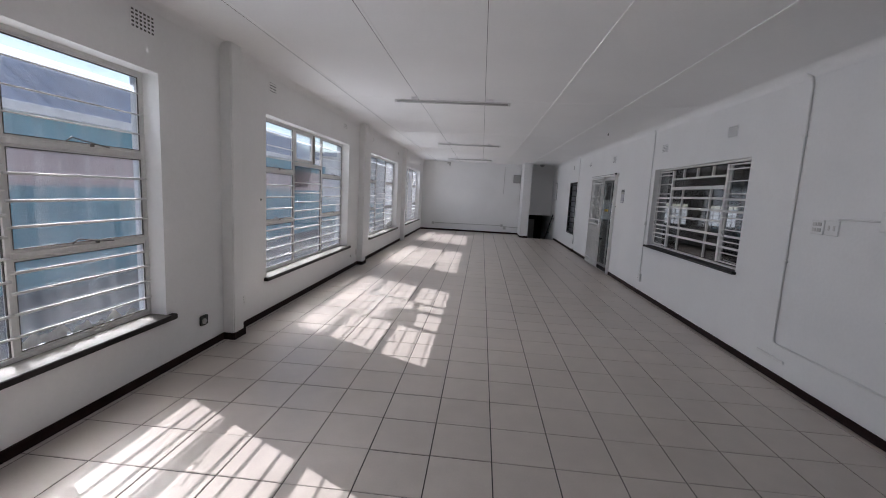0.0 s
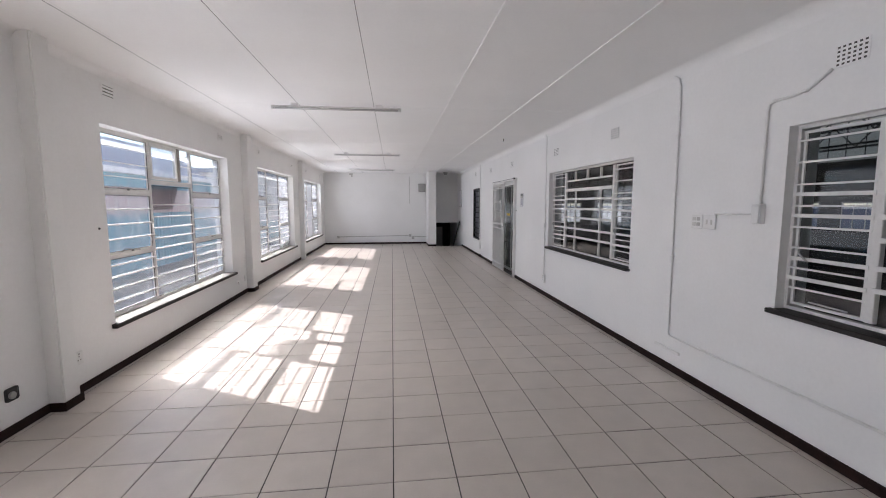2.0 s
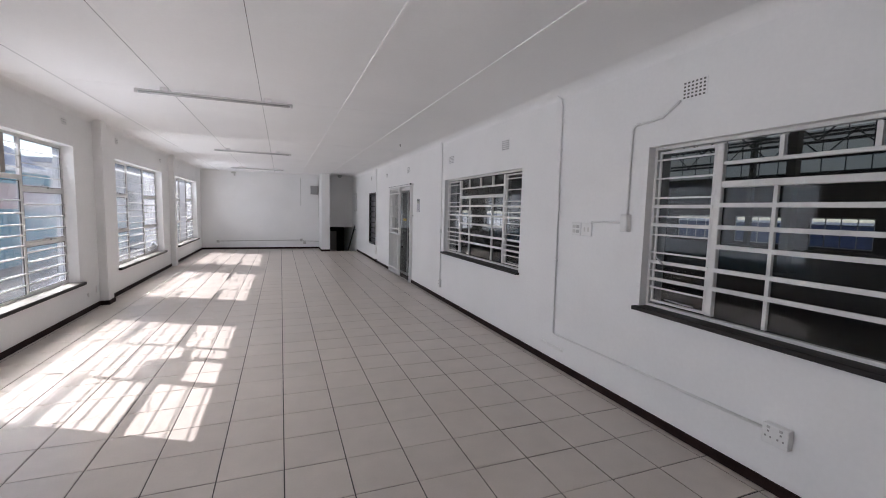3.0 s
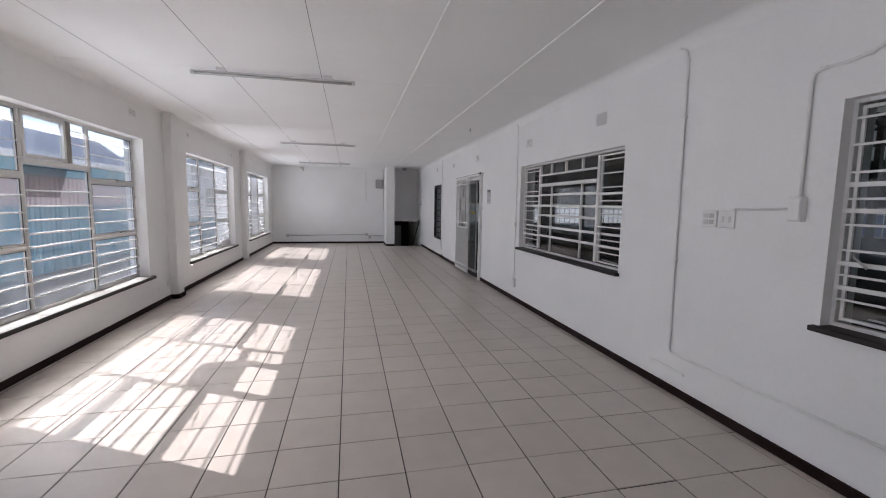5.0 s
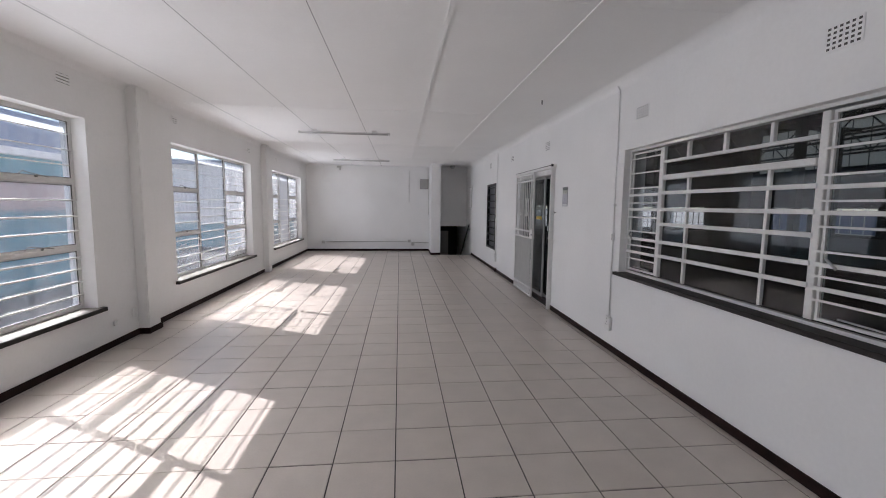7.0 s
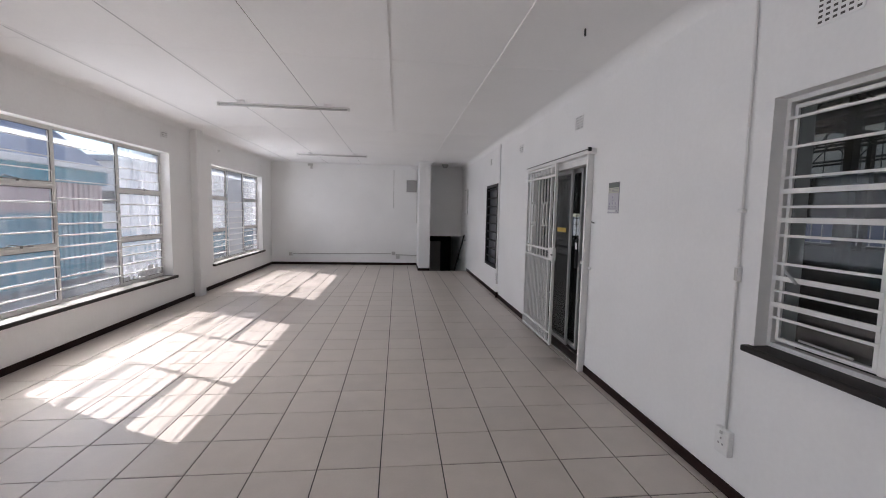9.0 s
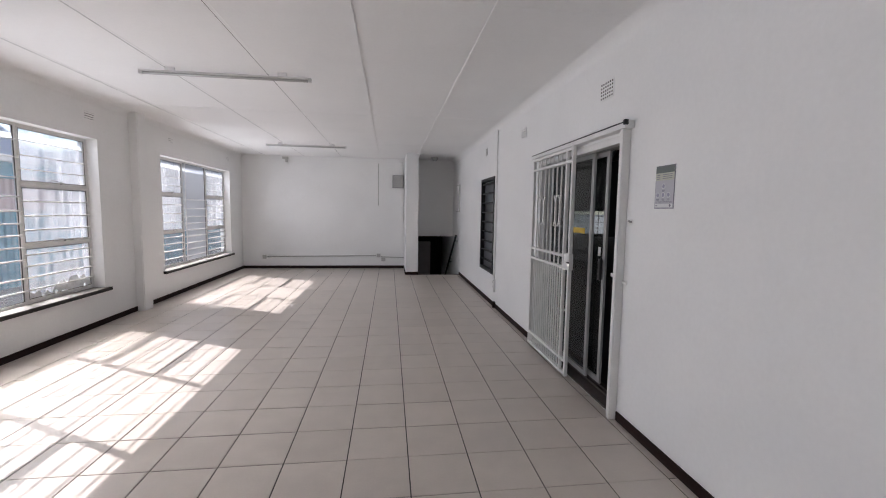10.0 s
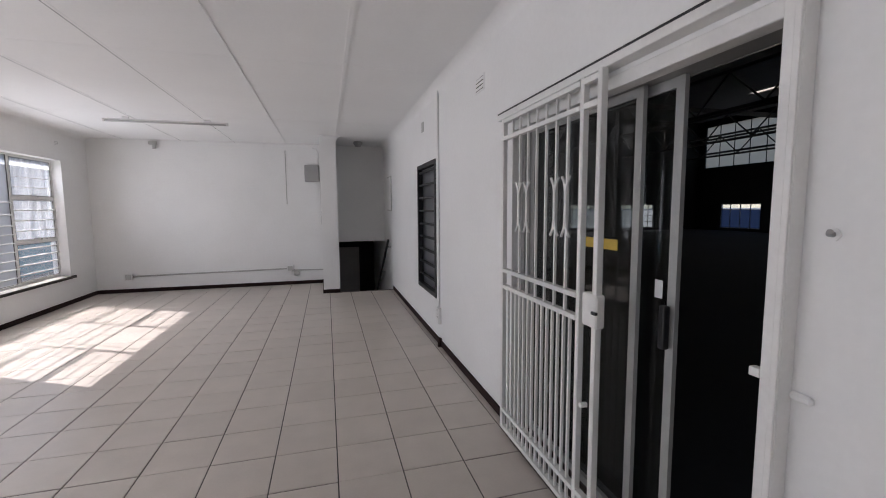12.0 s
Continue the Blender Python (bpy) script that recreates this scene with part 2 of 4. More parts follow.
def thing(name, label, category, at=(0, 0, 0), group="", kind=""):
    """An empty that holds a thing's parts."""
    ob = new(name)
    ob.location = at
    ob.empty_display_size = 0.1
    return tagged(ob, label, category, group, kind)


def pane(name, bm, material, parent, label=""):
    ob = part(name, bm, material, parent, label)
    ob.visible_shadow = False
    return ob


def slab_with_holes(axis, a0, a1, u0, u1, v0, v1, holes):
    """A wall or roof between a0 and a1 along axis (x, y or z), with rectangular holes (u0, u1, v0, v1) right through it."""
    us = sorted({u0, u1, *[h[0] for h in holes], *[h[1] for h in holes]})
    vs = sorted({v0, v1, *[h[2] for h in holes], *[h[3] for h in holes]})
    us, vs = [u for u in us if u0 <= u <= u1], [v for v in vs if v0 <= v <= v1]

    def solid(i, j):
        if not (0 <= i < len(us) - 1 and 0 <= j < len(vs) - 1):
            return False
        u, v = (us[i] + us[i + 1]) / 2, (vs[j] + vs[j + 1]) / 2
        return not any(h[0] < u < h[1] and h[2] < v < h[3] for h in holes)

    def at(a, u, v):
        return {"x": (a, u, v), "y": (u, a, v), "z": (u, v, a)}[axis]
    bm = bmesh.new()

    def face(*ps):
        bm.faces.new([bm.verts.new(at(*p)) for p in ps])
    for i in range(len(us) - 1):
        for j in range(len(vs) - 1):
            if not solid(i, j):
                continue
            a, b, c, d = us[i], us[i + 1], vs[j], vs[j + 1]
            face((a0, a, c), (a0, b, c), (a0, b, d), (a0, a, d))
            face((a1, a, c), (a1, b, c), (a1, b, d), (a1, a, d))
            if not solid(i - 1, j):
                face((a0, a, c), (a1, a, c), (a1, a, d), (a0, a, d))
            if not solid(i + 1, j):
                face((a0, b, c), (a1, b, c), (a1, b, d), (a0, b, d))
            if not solid(i, j - 1):
                face((a0, a, c), (a1, a, c), (a1, b, c), (a0, b, c))
            if not solid(i, j + 1):
                face((a0, a, d), (a1, a, d), (a1, b, d), (a0, b, d))
    bmesh.ops.remove_doubles(bm, verts=bm.verts[:], dist=0.0005)
    return bm


# ---------------- the shell of the room ----------------
LX, RX, Y0, Y1, H = -2.19, 3.00, -3.0, 16.74, 2.77
LW = [(-0.34, 2.62), (4.19, 7.16), (8.68, 11.66), (13.10, 15.98)]
LZ0, LZ1 = 0.46, 2.29
RW = [(-0.09, 2.515), (4.32, 6.78)]
RZ0, RZ1 = 0.862, 2.075
DOOR = (8.70, 10.39, 0.0, 2.04)
SLIT = (12.39, 13.33, 0.49, 2.04)
STAIR_Y, PIER_X0, PIER_X1 = 15.60, 1.745, 2.03


def structure(ob, label, category):
    return tagged(ob, label, category, kind="structure")


wall_left = structure(part("wall_west", slab_with_holes("x", LX - 0.23, LX, Y0 - 0.2, Y1 + 0.2, -0.3, H + 0.25, [(a, b, LZ0 - 0.04, LZ1) for a, b in LW]), WALL),
                      "white painted plaster wall with four large window openings", "wall")
wall_right = structure(part("wall_east", slab_with_holes("x", RX, RX + 0.23, Y0 - 0.2, 19.2, -2.2, H + 0.25, [(a, b, RZ0 - 0.04, RZ1) for a, b in RW] + [DOOR, SLIT]), WALL),
                       "white painted plaster wall with windows and a sliding door opening", "wall")
wall_back = structure(part("wall_north", slab_with_holes("y", Y1, Y1 + 0.2, LX - 0.2, RX, -2.2, H + 0.25, [(PIER_X1, RX, -2.2, 0.83)]), WALL),
                      "white painted end wall, open below over a stairwell", "wall")
wall_behind = structure(part("wall_south", box(LX - 0.2, RX + 0.2, Y0 - 0.2, Y0, -0.3, H + 0.25), WALL), "plain white painted wall", "wall")

pier = bmesh.new()
bx(pier, PIER_X0, PIER_X1, STAIR_Y, Y1, -0.2, H)
bmesh.ops.bevel(pier, geom=[e for e in pier.edges if abs(e.verts[0].co.z - e.verts[1].co.z) > 1], offset=0.012, segments=2, affect="EDGES")
structure(part("wall_pier", pier, WALL), "white plastered pier beside the stairwell", "pier")
haunch = bmesh.new()
hv = [(PIER_X1, H), (PIER_X1, H - 0.10), (PIER_X1 + 0.03, H - 0.035), (PIER_X1 + 0.10, H)]
rings = [[haunch.verts.new((x, y, z)) for x, z in hv] for y in (STAIR_Y + 0.002, STAIR_Y + 0.12)]
for k in range(4):
    haunch.faces.new((rings[0][k], rings[0][(k + 1) % 4], rings[1][(k + 1) % 4], rings[1][k]))
haunch.faces.new(rings[0])
haunch.faces.new(rings[1][::-1])
structure(part("trim_haunch", haunch, WALL), "small plaster corner haunch under the ceiling", "trim")

for i, (a, b) in enumerate(((3.36, 3.53), (7.79, 8.03), (12.30, 12.52))):
    pl = bmesh.new()
    bx(pl, LX - 0.02, LX + 0.11, a, b, -0.02, H)
    bmesh.ops.bevel(pl, geom=[e for e in pl.edges if abs(e.verts[0].co.z - e.verts[1].co.z) > 1], offset=0.01, segments=2, affect="EDGES")
    structure(part("pilaster_%d" % (i + 1), pl, WALL), "white plastered pilaster on the window wall", "pilaster")

# ceiling boards with cover strips and cove
ceil = slab_with_holes("z", H, H + 0.1, LX - 0.2, RX + 0.2, Y0 - 0.2, Y1 + 0.2, [])
for x in (-1.62, -0.685, 0.215):
    bx(ceil, x - 0.014, x + 0.012, Y0, Y1, H - 0.002, H + 0.01)
for x in (1.105, 2.03):
    bx(ceil, x - 0.016, x + 0.020, Y0, Y1, H - 0.009, H + 0.01)
for y in (-1.1, 1.7, 5.4, 8.6, 11.85, 14.4):
    bx(ceil, LX, RX, y - 0.004, y + 0.004, H - 0.0015, H + 0.01)
ceil.faces.ensure_lookup_table()
n_board = len(ceil.faces)
# thin proud dark lines drawn for the shadow gap beside three strips
for x in (-1.62, -0.685, 0.215):
    bx(ceil, x - 0.0175, x - 0.0142, Y0, Y1, H - 0.0025, H + 0.01)
ceil.faces.ensure_lookup_table()
for f in ceil.faces[n_board:]:
    f.material_index = 1
ceil_ob = structure(part("ceiling", ceil, CEIL), "white painted ceiling boards with narrow cover strips", "ceiling")
ceil_ob.data.materials.append(GAP_SHADE)


def cove(name, x, sign, r0):
    bm = bmesh.new()
    xs, top = x - sign * 0.0016, H + 0.0016
    prof = [(xs, top - r0)] + [(xs + sign * r0 * (1 - math.cos(t * math.pi / 32)), top - r0 * (1 - math.sin(t * math.pi / 32))) for t in range(1, 16)] + [(xs + sign * r0, top), (x - sign * 0.03, top), (x - sign * 0.03, top - r0)]
    ring = [[bm.verts.new((px, y, pz)) for px, pz in prof] for y in (Y0, Y1)]
    for k in range(len(prof)):
        bm.faces.new((ring[0][k], ring[0][(k + 1) % len(prof)], ring[1][(k + 1) % len(prof)], ring[1][k])).smooth = k < 16
    structure(part(name, bm, WALL), "small plaster cove between wall and ceiling", "trim")


cove("trim_cove_west", LX, 1, 0.08)
cove("trim_cove_east", RX, -1, 0.11)

# skirtings
SK, ST = 0.068, 0.014


def skirt(name, x0, x1, y0, y1):
    structure(part(name, box(x0, x1, y0, y1, 0.0, SK, 0.003), SKIRT), "dark brown skirting along the wall", "skirting")


ys = [Y0, 3.36, 3.53, 7.79, 8.03, 12.30, 12.52, Y1]
for k in range(0, 8, 2):
    skirt("baseboard", LX, LX + ST, ys[k], ys[k + 1])
for a, b in ((3.36, 3.53), (7.79, 8.03)):
    skirt("baseboard", LX + 0.11, LX + 0.11 + ST, a - ST, b + ST)
    skirt("baseboard", LX, LX + 0.11, a - ST, a)
    skirt("baseboard", LX, LX + 0.11, b, b + ST)
skirt("baseboard", RX - ST, RX, Y0, DOOR[0] - 0.06)
skirt("baseboard", RX - ST, RX, DOOR[1] + 0.04, STAIR_Y)
skirt("baseboard", LX + ST, PIER_X0, Y1 - ST, Y1)
skirt("baseboard", PIER_X0 - ST, PIER_X0, STAIR_Y - ST, Y1 - ST)
skirt("baseboard", PIER_X0, PIER_X1, STAIR_Y - ST, STAIR_Y)

# ---------------- windows to the yard (steel, three lights wide) ----------------
FX = LX - 0.13


def frame_bm(x0, x1, y0, y1, z0, z1, w):
    """Four bars round a rectangle in the plane x."""
    bm = bmesh.new()
    bx(bm, x0, x1, y0, y0 + w, z0, z1)
    bx(bm, x0, x1, y1 - w, y1, z0, z1)
    bx(bm, x0, x1, y0 + w, y1 - w, z0, z0 + w)
    bx(bm, x0, x1, y0 + w, y1 - w, z1 - w, z1)
    return bm


def stay(parent, y0, z):
    part("window_stay", pipe([(FX + 0.03, y0, z), (FX + 0.04, y0 + 0.03, z + 0.03), (FX + 0.035, y0 + 0.10, z + 0.018), (FX + 0.03, y0 + 0.30, z - 0.008)], 0.0045, 6), STAY_STEEL, parent)
    part("stay_catch", box(FX + 0.016, FX + 0.034, y0 + 0.17, y0 + 0.19, z - 0.015, z + 0.006, 0.003), STAY_STEEL, parent)


def slanted_sheet(y0, y_top, y_low, z0, z1):
    """Thin sheet behind the pane whose far edge slants."""
    bm = bmesh.new()
    prof = [(y0, z0), (y_low, z0), (y_top, z1), (y0, z1)]
    ring = [[bm.verts.new((x, y, z)) for y, z in prof] for x in (FX - 0.032, FX - 0.027)]
    for k in range(4):
        bm.faces.new((ring[0][k], ring[0][(k + 1) % 4], ring[1][(k + 1) % 4], ring[1][k]))
    bm.faces.new(ring[0])
    bm.faces.new(ring[1][::-1])
    bmesh.ops.recalc_face_normals(bm, faces=bm.faces[:])
    return bm


def residue(parent, y0, y1, z, tall, seed):
    """Old whitewash left in a ragged band along the foot of a pane."""
    rnd = random.Random(seed)
    bm = bmesh.new()
    n = 26
    tops = []
    h = tall * 0.6
    for k in range(n + 1):
        h = min(tall, max(tall * 0.12, h + rnd.uniform(-0.4, 0.4) * tall))
        tops.append(h)
    for k in range(n):
        ya, yb = y0 + (y1 - y0) * k / n, y0 + (y1 - y0) * (k + 1) / n
        low = tall * 0.25 * rnd.random() if rnd.random() < 0.4 else 0.0
        for x in (FX - 0.0135, FX - 0.0130):
            bm.faces.new([bm.verts.new(p) for p in ((x, ya, z + min(low, tops[k] * 0.8)), (x, yb, z + min(low, tops[k + 1] * 0.8)), (x, yb, z + tops[k + 1]), (x, ya, z + tops[k]))])
    part("paint_residue", bm, WHITEWASH, parent, "ragged white paint residue on the glass")


def yard_window(i, y0, y1, style):
    win = thing("window_%d" % i, "white steel window with obscured panes and burglar bars, dark sill", "window", (FX, (y0 + y1) / 2, LZ0), kind="structure")
    m0, m1 = y0 + (y1 - y0) / 3, y1 - (y1 - y0) / 3
    fr = part("window_frame", frame_bm(FX - 0.030, FX + 0.003, y0, y1, LZ0, LZ1, 0.028), STEEL, win)
    for m in (m0, m1):
        part("mullion", box(FX - 0.032, FX + 0.006, m - 0.016, m + 0.016, LZ0 + 0.028, LZ1 - 0.028, 0.004), STEEL, win)
    t0, t1 = 1.06, 1.69
    bars_side = [0.60, 0.73, 0.85, 0.965, 1.22, 1.365, 1.515, 1.84, 1.98, 2.13]
    for side, (a, b) in enumerate(((y0 + 0.028, m0 - 0.016), (m1 + 0.016, y1 - 0.028))):
        for t in (t0, t1):
            part("transom", box(FX - 0.032, FX + 0.006, a, b, t - 0.017, t + 0.017, 0.004), STEEL, win)
        for k, (c, d) in enumerate(((LZ0 + 0.028, t0 - 0.017), (t0 + 0.017, t1 - 0.017), (t1 + 0.017, LZ1 - 0.028))):
            sash = part("sash", frame_bm(FX - 0.026, FX + 0.0, a + 0.002, b - 0.002, c + 0.002, d - 0.002, 0.016), STEEL, win)
            kind = OBSCURE if k < 2 else DIRTY
            if style == "far" and k == 0:
                kind = DIRTY
            elif style == "far" or (i == 3 and side == 1):
                kind = MILKY
            pane("pane", box(FX - 0.018, FX - 0.014, a + 0.015, b - 0.015, c + 0.015, d - 0.015), kind, sash)
            part("putty", frame_bm(FX - 0.006, FX + 0.0015, a + 0.016, b - 0.016, c + 0.016, d - 0.016, 0.005), EDGE_DARK, sash, "dark line of grime and gap shade")
            if k > 0:
                stay(sash, a + 0.33, c + 0.015)
            elif side == 1 and style == "plain":
                residue(sash, a + 0.02, b - 0.02, c + 0.012, 0.11 if i == 1 else 0.16, i)
        for z in bars_side:
            part("burglar_bar", pipe([(FX + 0.012, a - 0.015, z), (FX + 0.012, b + 0.015, z)], 0.0084 if z < 1.7 else 0.0055, 6), STEEL, win)
    a, b = m0 + 0.016, m1 - 0.016
    if style == "vent":
        part("transom", box(FX - 0.04, FX + 0.01, a, b, 1.79, 1.845, 0.004), STEEL, win)
        pane("pane", box(FX - 0.018, FX - 0.014, a, b, LZ0 + 0.028, 1.78), DIRTY, win)
        v = b - 0.30
        part("divider", box(FX - 0.05, FX + 0.015, v - 0.05, v + 0.02, 1.85, LZ1 - 0.028, 0.004), WOOD_GREY, win, "weathered grey timber post")
        vent = part("hopper_sash", frame_bm(FX - 0.03, FX + 0.01, a + 0.004, v - 0.054, 1.852, LZ1 - 0.034, 0.034), STEEL, win)
        pane("pane", box(FX - 0.014, FX - 0.010, a + 0.034, v - 0.084, 1.885, LZ1 - 0.066), OBSCURE, vent)
        pane("pane", box(FX - 0.018, FX - 0.014, v + 0.02, b, 1.85, LZ1 - 0.028), DIRTY, win)
        part("loose_pane", slanted_sheet(a + 0.004, b - 0.30, b - 0.46, 1.50, 1.785), SMOKED, win, "smoked sheet of glass behind the pane")
        for z in (1.92, 2.05, 2.18):
            part("burglar_bar", pipe([(FX + 0.012, v + 0.01, z), (FX + 0.012, b + 0.015, z)], 0.0055, 6), STEEL, win)
    else:
        edge = a + 0.13 if style == "far" else a
        pane("pane", box(FX - 0.018, FX - 0.014, edge, b, LZ0 + 0.028, LZ1 - 0.028), GREY_GLASS if style == "far" else DIRTY, win)
        if style == "far":
            pane("pane", box(FX - 0.018, FX - 0.014, a, edge - 0.016, LZ0 + 0.028, LZ1 - 0.028), DIRTY, win)
            part("glazing_strip", box(FX - 0.022, FX - 0.004, edge - 0.016, edge, LZ0 + 0.028, LZ1 - 0.028, 0.003), STEEL, win, "pale strip along the loose sheet")
    part("putty", frame_bm(FX - 0.012, FX - 0.004, a, b, LZ0 + 0.028, 1.78 if style == "vent" else LZ1 - 0.028, 0.006), EDGE_DARK, win, "dark line of grime and gap shade")
    centre = [0.60, 0.73, 0.92, 1.05, 1.17, 1.29, 1.42, 1.56] if style != "far" else [0.58, 0.70, 0.82, 0.94, 1.06, 1.18, 1.30, 1.45, 1.62]
    if style == "plain":
        centre += [1.75, 1.95, 2.12]
    for z in centre:
        part("burglar_bar", pipe([(FX + 0.012, a - 0.015, z), (FX + 0.012, b + 0.015, z)], 0.0084 if z < 1.7 else 0.0055, 6), STEEL, win)
    part("window_sill", box(FX - 0.05, LX + 0.045, y0 - 0.0, y1 + 0.0, LZ0 - 0.036, LZ0 - 0.002, 0.003), SILL_TOP, win, "worn pale sill top")
    part("sill_edge", box(LX + 0.001, LX + 0.052, y0 - 0.06, y1 + 0.06, LZ0 - 0.045, LZ0 - 0.004, 0.004), SILL_DARK, win, "dark brown sill nosing")


for i, ((a, b), style) in enumerate(zip(LW, ("plain", "vent", "plain", "far"))):
    yard_window(i + 1, a, b, style)

# ---------------- windows to the warehouse ----------------
GX = RX + 0.068


def hall_window(i, y0, y1):
    win = thing("window_%d" % i, "white steel window with flat burglar bars and a dark sill", "window", (GX, (y0 + y1) / 2, RZ0), kind="structure")
    part("window_frame", frame_bm(GX, GX + 0.035, y0, y1, RZ0, RZ1, 0.022), STEEL, win)
    m0, m1 = y0 + 0.518, y1 - 0.518
    for m in (m0, m1):
        part("mullion", box(GX - 0.006, GX + 0.03, m - 0.024, m + 0.024, RZ0 + 0.035, RZ1 - 0.035, 0.004), STEEL, win)
    for a, b in ((y0 + 0.035, m0 - 0.03), (m1 + 0.03, y1 - 0.035)):
        sash = part("sash", frame_bm(GX + 0.008, GX + 0.036, a + 0.002, b - 0.002, RZ0 + 0.037, RZ1 - 0.037, 0.017), STEEL, win)
        pane("pane", box(GX + 0.02, GX + 0.024, a + 0.02, b - 0.02, RZ0 + 0.05, RZ1 - 0.05), TINT, sash)
        part("window_handle", pipe([(GX - 0.01, b - 0.05, 1.27), (GX - 0.035, b - 0.07, 1.25), (GX - 0.035, b - 0.13, 1.20)], 0.007, 8), ALU, sash)
        part("window_stay", pipe([(GX - 0.005, a + 0.08, RZ0 + 0.07), (GX - 0.02, a + 0.3, RZ0 + 0.08)], 0.006, 6), ALU, sash)
        for z in (1.975, 1.838, 1.695, 1.556, 1.418, 1.283, 1.147, 1.015):
            part("burglar_bar", box(GX - 0.010, GX + 0.0, a - 0.01, b + 0.01, z - 0.006, z + 0.006), STEEL, win)
        for z in (1.631, 1.493, 1.211, 1.08):
            part("burglar_bar", box(GX - 0.012, GX + 0.0, a - 0.01, b + 0.01, z - 0.012, z + 0.012), STEEL, win)
    a, b = m0 + 0.03, m1 - 0.03
    pane("pane", box(GX + 0.02, GX + 0.024, a, b, RZ0 + 0.035, 1.76), TINT, win)
    pane("pane", box(GX + 0.02, GX + 0.024, a, b, 1.785, RZ1 - 0.035), TINT, win)
    part("transom", box(GX - 0.012, GX + 0.045, a, b, 1.753, 1.795, 0.004), STEEL, win)
    part("transom_bar", box(GX - 0.008, GX + 0.02, a, b, 1.898, 1.921, 0.003), STEEL, win)
    for k in (0.22, 0.5, 0.78):
        y = a + (b - a) * k
        part("glazing_bar", box(GX - 0.006, GX + 0.02, y - 0.012, y + 0.012, 1.921, RZ1 - 0.035), STEEL, win)
    for y in (a + 0.30, b - 0.32):
        part("glazing_bar", box(GX - 0.002, GX + 0.02, y - 0.011, y + 0.011, RZ0 + 0.035, 1.753), STEEL, win)
    for z in (1.64, 1.497, 1.368, 1.212, 1.088):
        part("burglar_bar", box(GX - 0.016, GX - 0.002, a - 0.02, b + 0.02, z - 0.014, z + 0.014), STEEL, win)
    part("window_sill", box(RX - 0.045, GX + 0.05, y0 - 0.0, y1 + 0.0, RZ0 - 0.030, RZ0 - 0.002, 0.003), SILL_DARK, win, "dark brown sill")
    part("sill_edge", box(RX - 0.05, RX - 0.001, y0 - 0.03, y1 + 0.03, RZ0 - 0.034, RZ0 - 0.004, 0.004), SILL_DARK, win)


hall_window(5, *RW[0])
hall_window(6, *RW[1])

# narrow black louvred window
slit = thing("window_7", "narrow black steel window with horizontal burglar bars", "window", (RX, 12.853, 0.5), kind="structure")
part("window_frame", frame_bm(RX - 0.012, RX + 0.05, SLIT[0], SLIT[1], SLIT[2], SLIT[3], 0.05), BLACK_METAL, slit)
pane("pane", box(RX + 0.06, RX + 0.064, SLIT[0], SLIT[1], SLIT[2], SLIT[3]), GREY_GLASS, slit)
for k in range(9):
    z = SLIT[2] + 0.05 + (k + 0.8) * 0.16
    part("burglar_bar", box(RX + 0.005, RX + 0.03, SLIT[0] + 0.05, SLIT[1] - 0.05, z - 0.012, z + 0.012), BLACK_METAL, slit)

# ---------------- sliding door and security gate ----------------
door = thing("door_1", "half-open aluminium sliding door with tinted glass", "door", (RX + 0.1, 9.608, 0), kind="structure")
jambs = bmesh.new()
bx(jambs, RX + 0.06, RX + 0.20, DOOR[0], DOOR[0] + 0.04, 0.012, DOOR[3])
bx(jambs, RX + 0.06, RX + 0.20, DOOR[1] - 0.04, DOOR[1], 0.012, DOOR[3])
bx(jambs, RX + 0.06, RX + 0.20, DOOR[0] + 0.04, DOOR[1] - 0.04, DOOR[3] - 0.04, DOOR[3])
part("door_frame", jambs, ALU, door)
for x in (RX + 0.115, RX + 0.160):
    part("floor_track", box(x - 0.006, x + 0.006, DOOR[0] + 0.04, DOOR[1] - 0.04, 0.012, 0.030, 0.002), RUST, door)
part("head_trim", box(RX - 0.01, RX + 0.06, DOOR[0], DOOR[1], 1.985, DOOR[3] - 0.001, 0.003), GATE, door, "white painted head board")
part("threshold", box(RX + 0.002, RX + 0.23, DOOR[0] + 0.002, DOOR[1] - 0.002, -0.03, 0.012, 0.003), RUST, door, "worn dark brown threshold")


def sliding_leaf(x, y0, y1, handle):
    leaf = part("door_leaf", frame_bm(x - 0.010, x + 0.010, y0, y1, 0.032, 1.998, 0.042), ALU, door)
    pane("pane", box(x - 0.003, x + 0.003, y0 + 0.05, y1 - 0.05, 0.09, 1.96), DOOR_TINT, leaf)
    if handle:
        part("door_handle", box(x - 0.050, x - 0.018, y0 + 0.012, y0 + 0.045, 0.925, 1.105, 0.008, 2), BLACK_METAL, leaf, "black pull handle")
        part("lock_plate", box(x - 0.022, x - 0.0165, y0 + 0.058, y0 + 0.10, 1.125, 1.20, 0.002), PAPER_WHITE, leaf, "white lock plate")
    else:
        part("notice_strip", box(x - 0.0045, x - 0.0032, y0 + 0.14, y0 + 0.40, 1.30, 1.35), YELLOW, leaf, "yellow strip on the glass")
    return leaf


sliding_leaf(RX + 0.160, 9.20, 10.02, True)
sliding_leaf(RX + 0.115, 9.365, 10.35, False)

gate = thing("security_gate", "white steel sliding security gate, pushed half open along its rail", "gate", (2.93, 9.897, 0.0))
GXX = 2.93


def vbar(y, z0, z1, w=0.012):
    part("upright", box(GXX - w / 2, GXX + w / 2, y - w / 2, y + w / 2, z0, z1), GATE, gate)


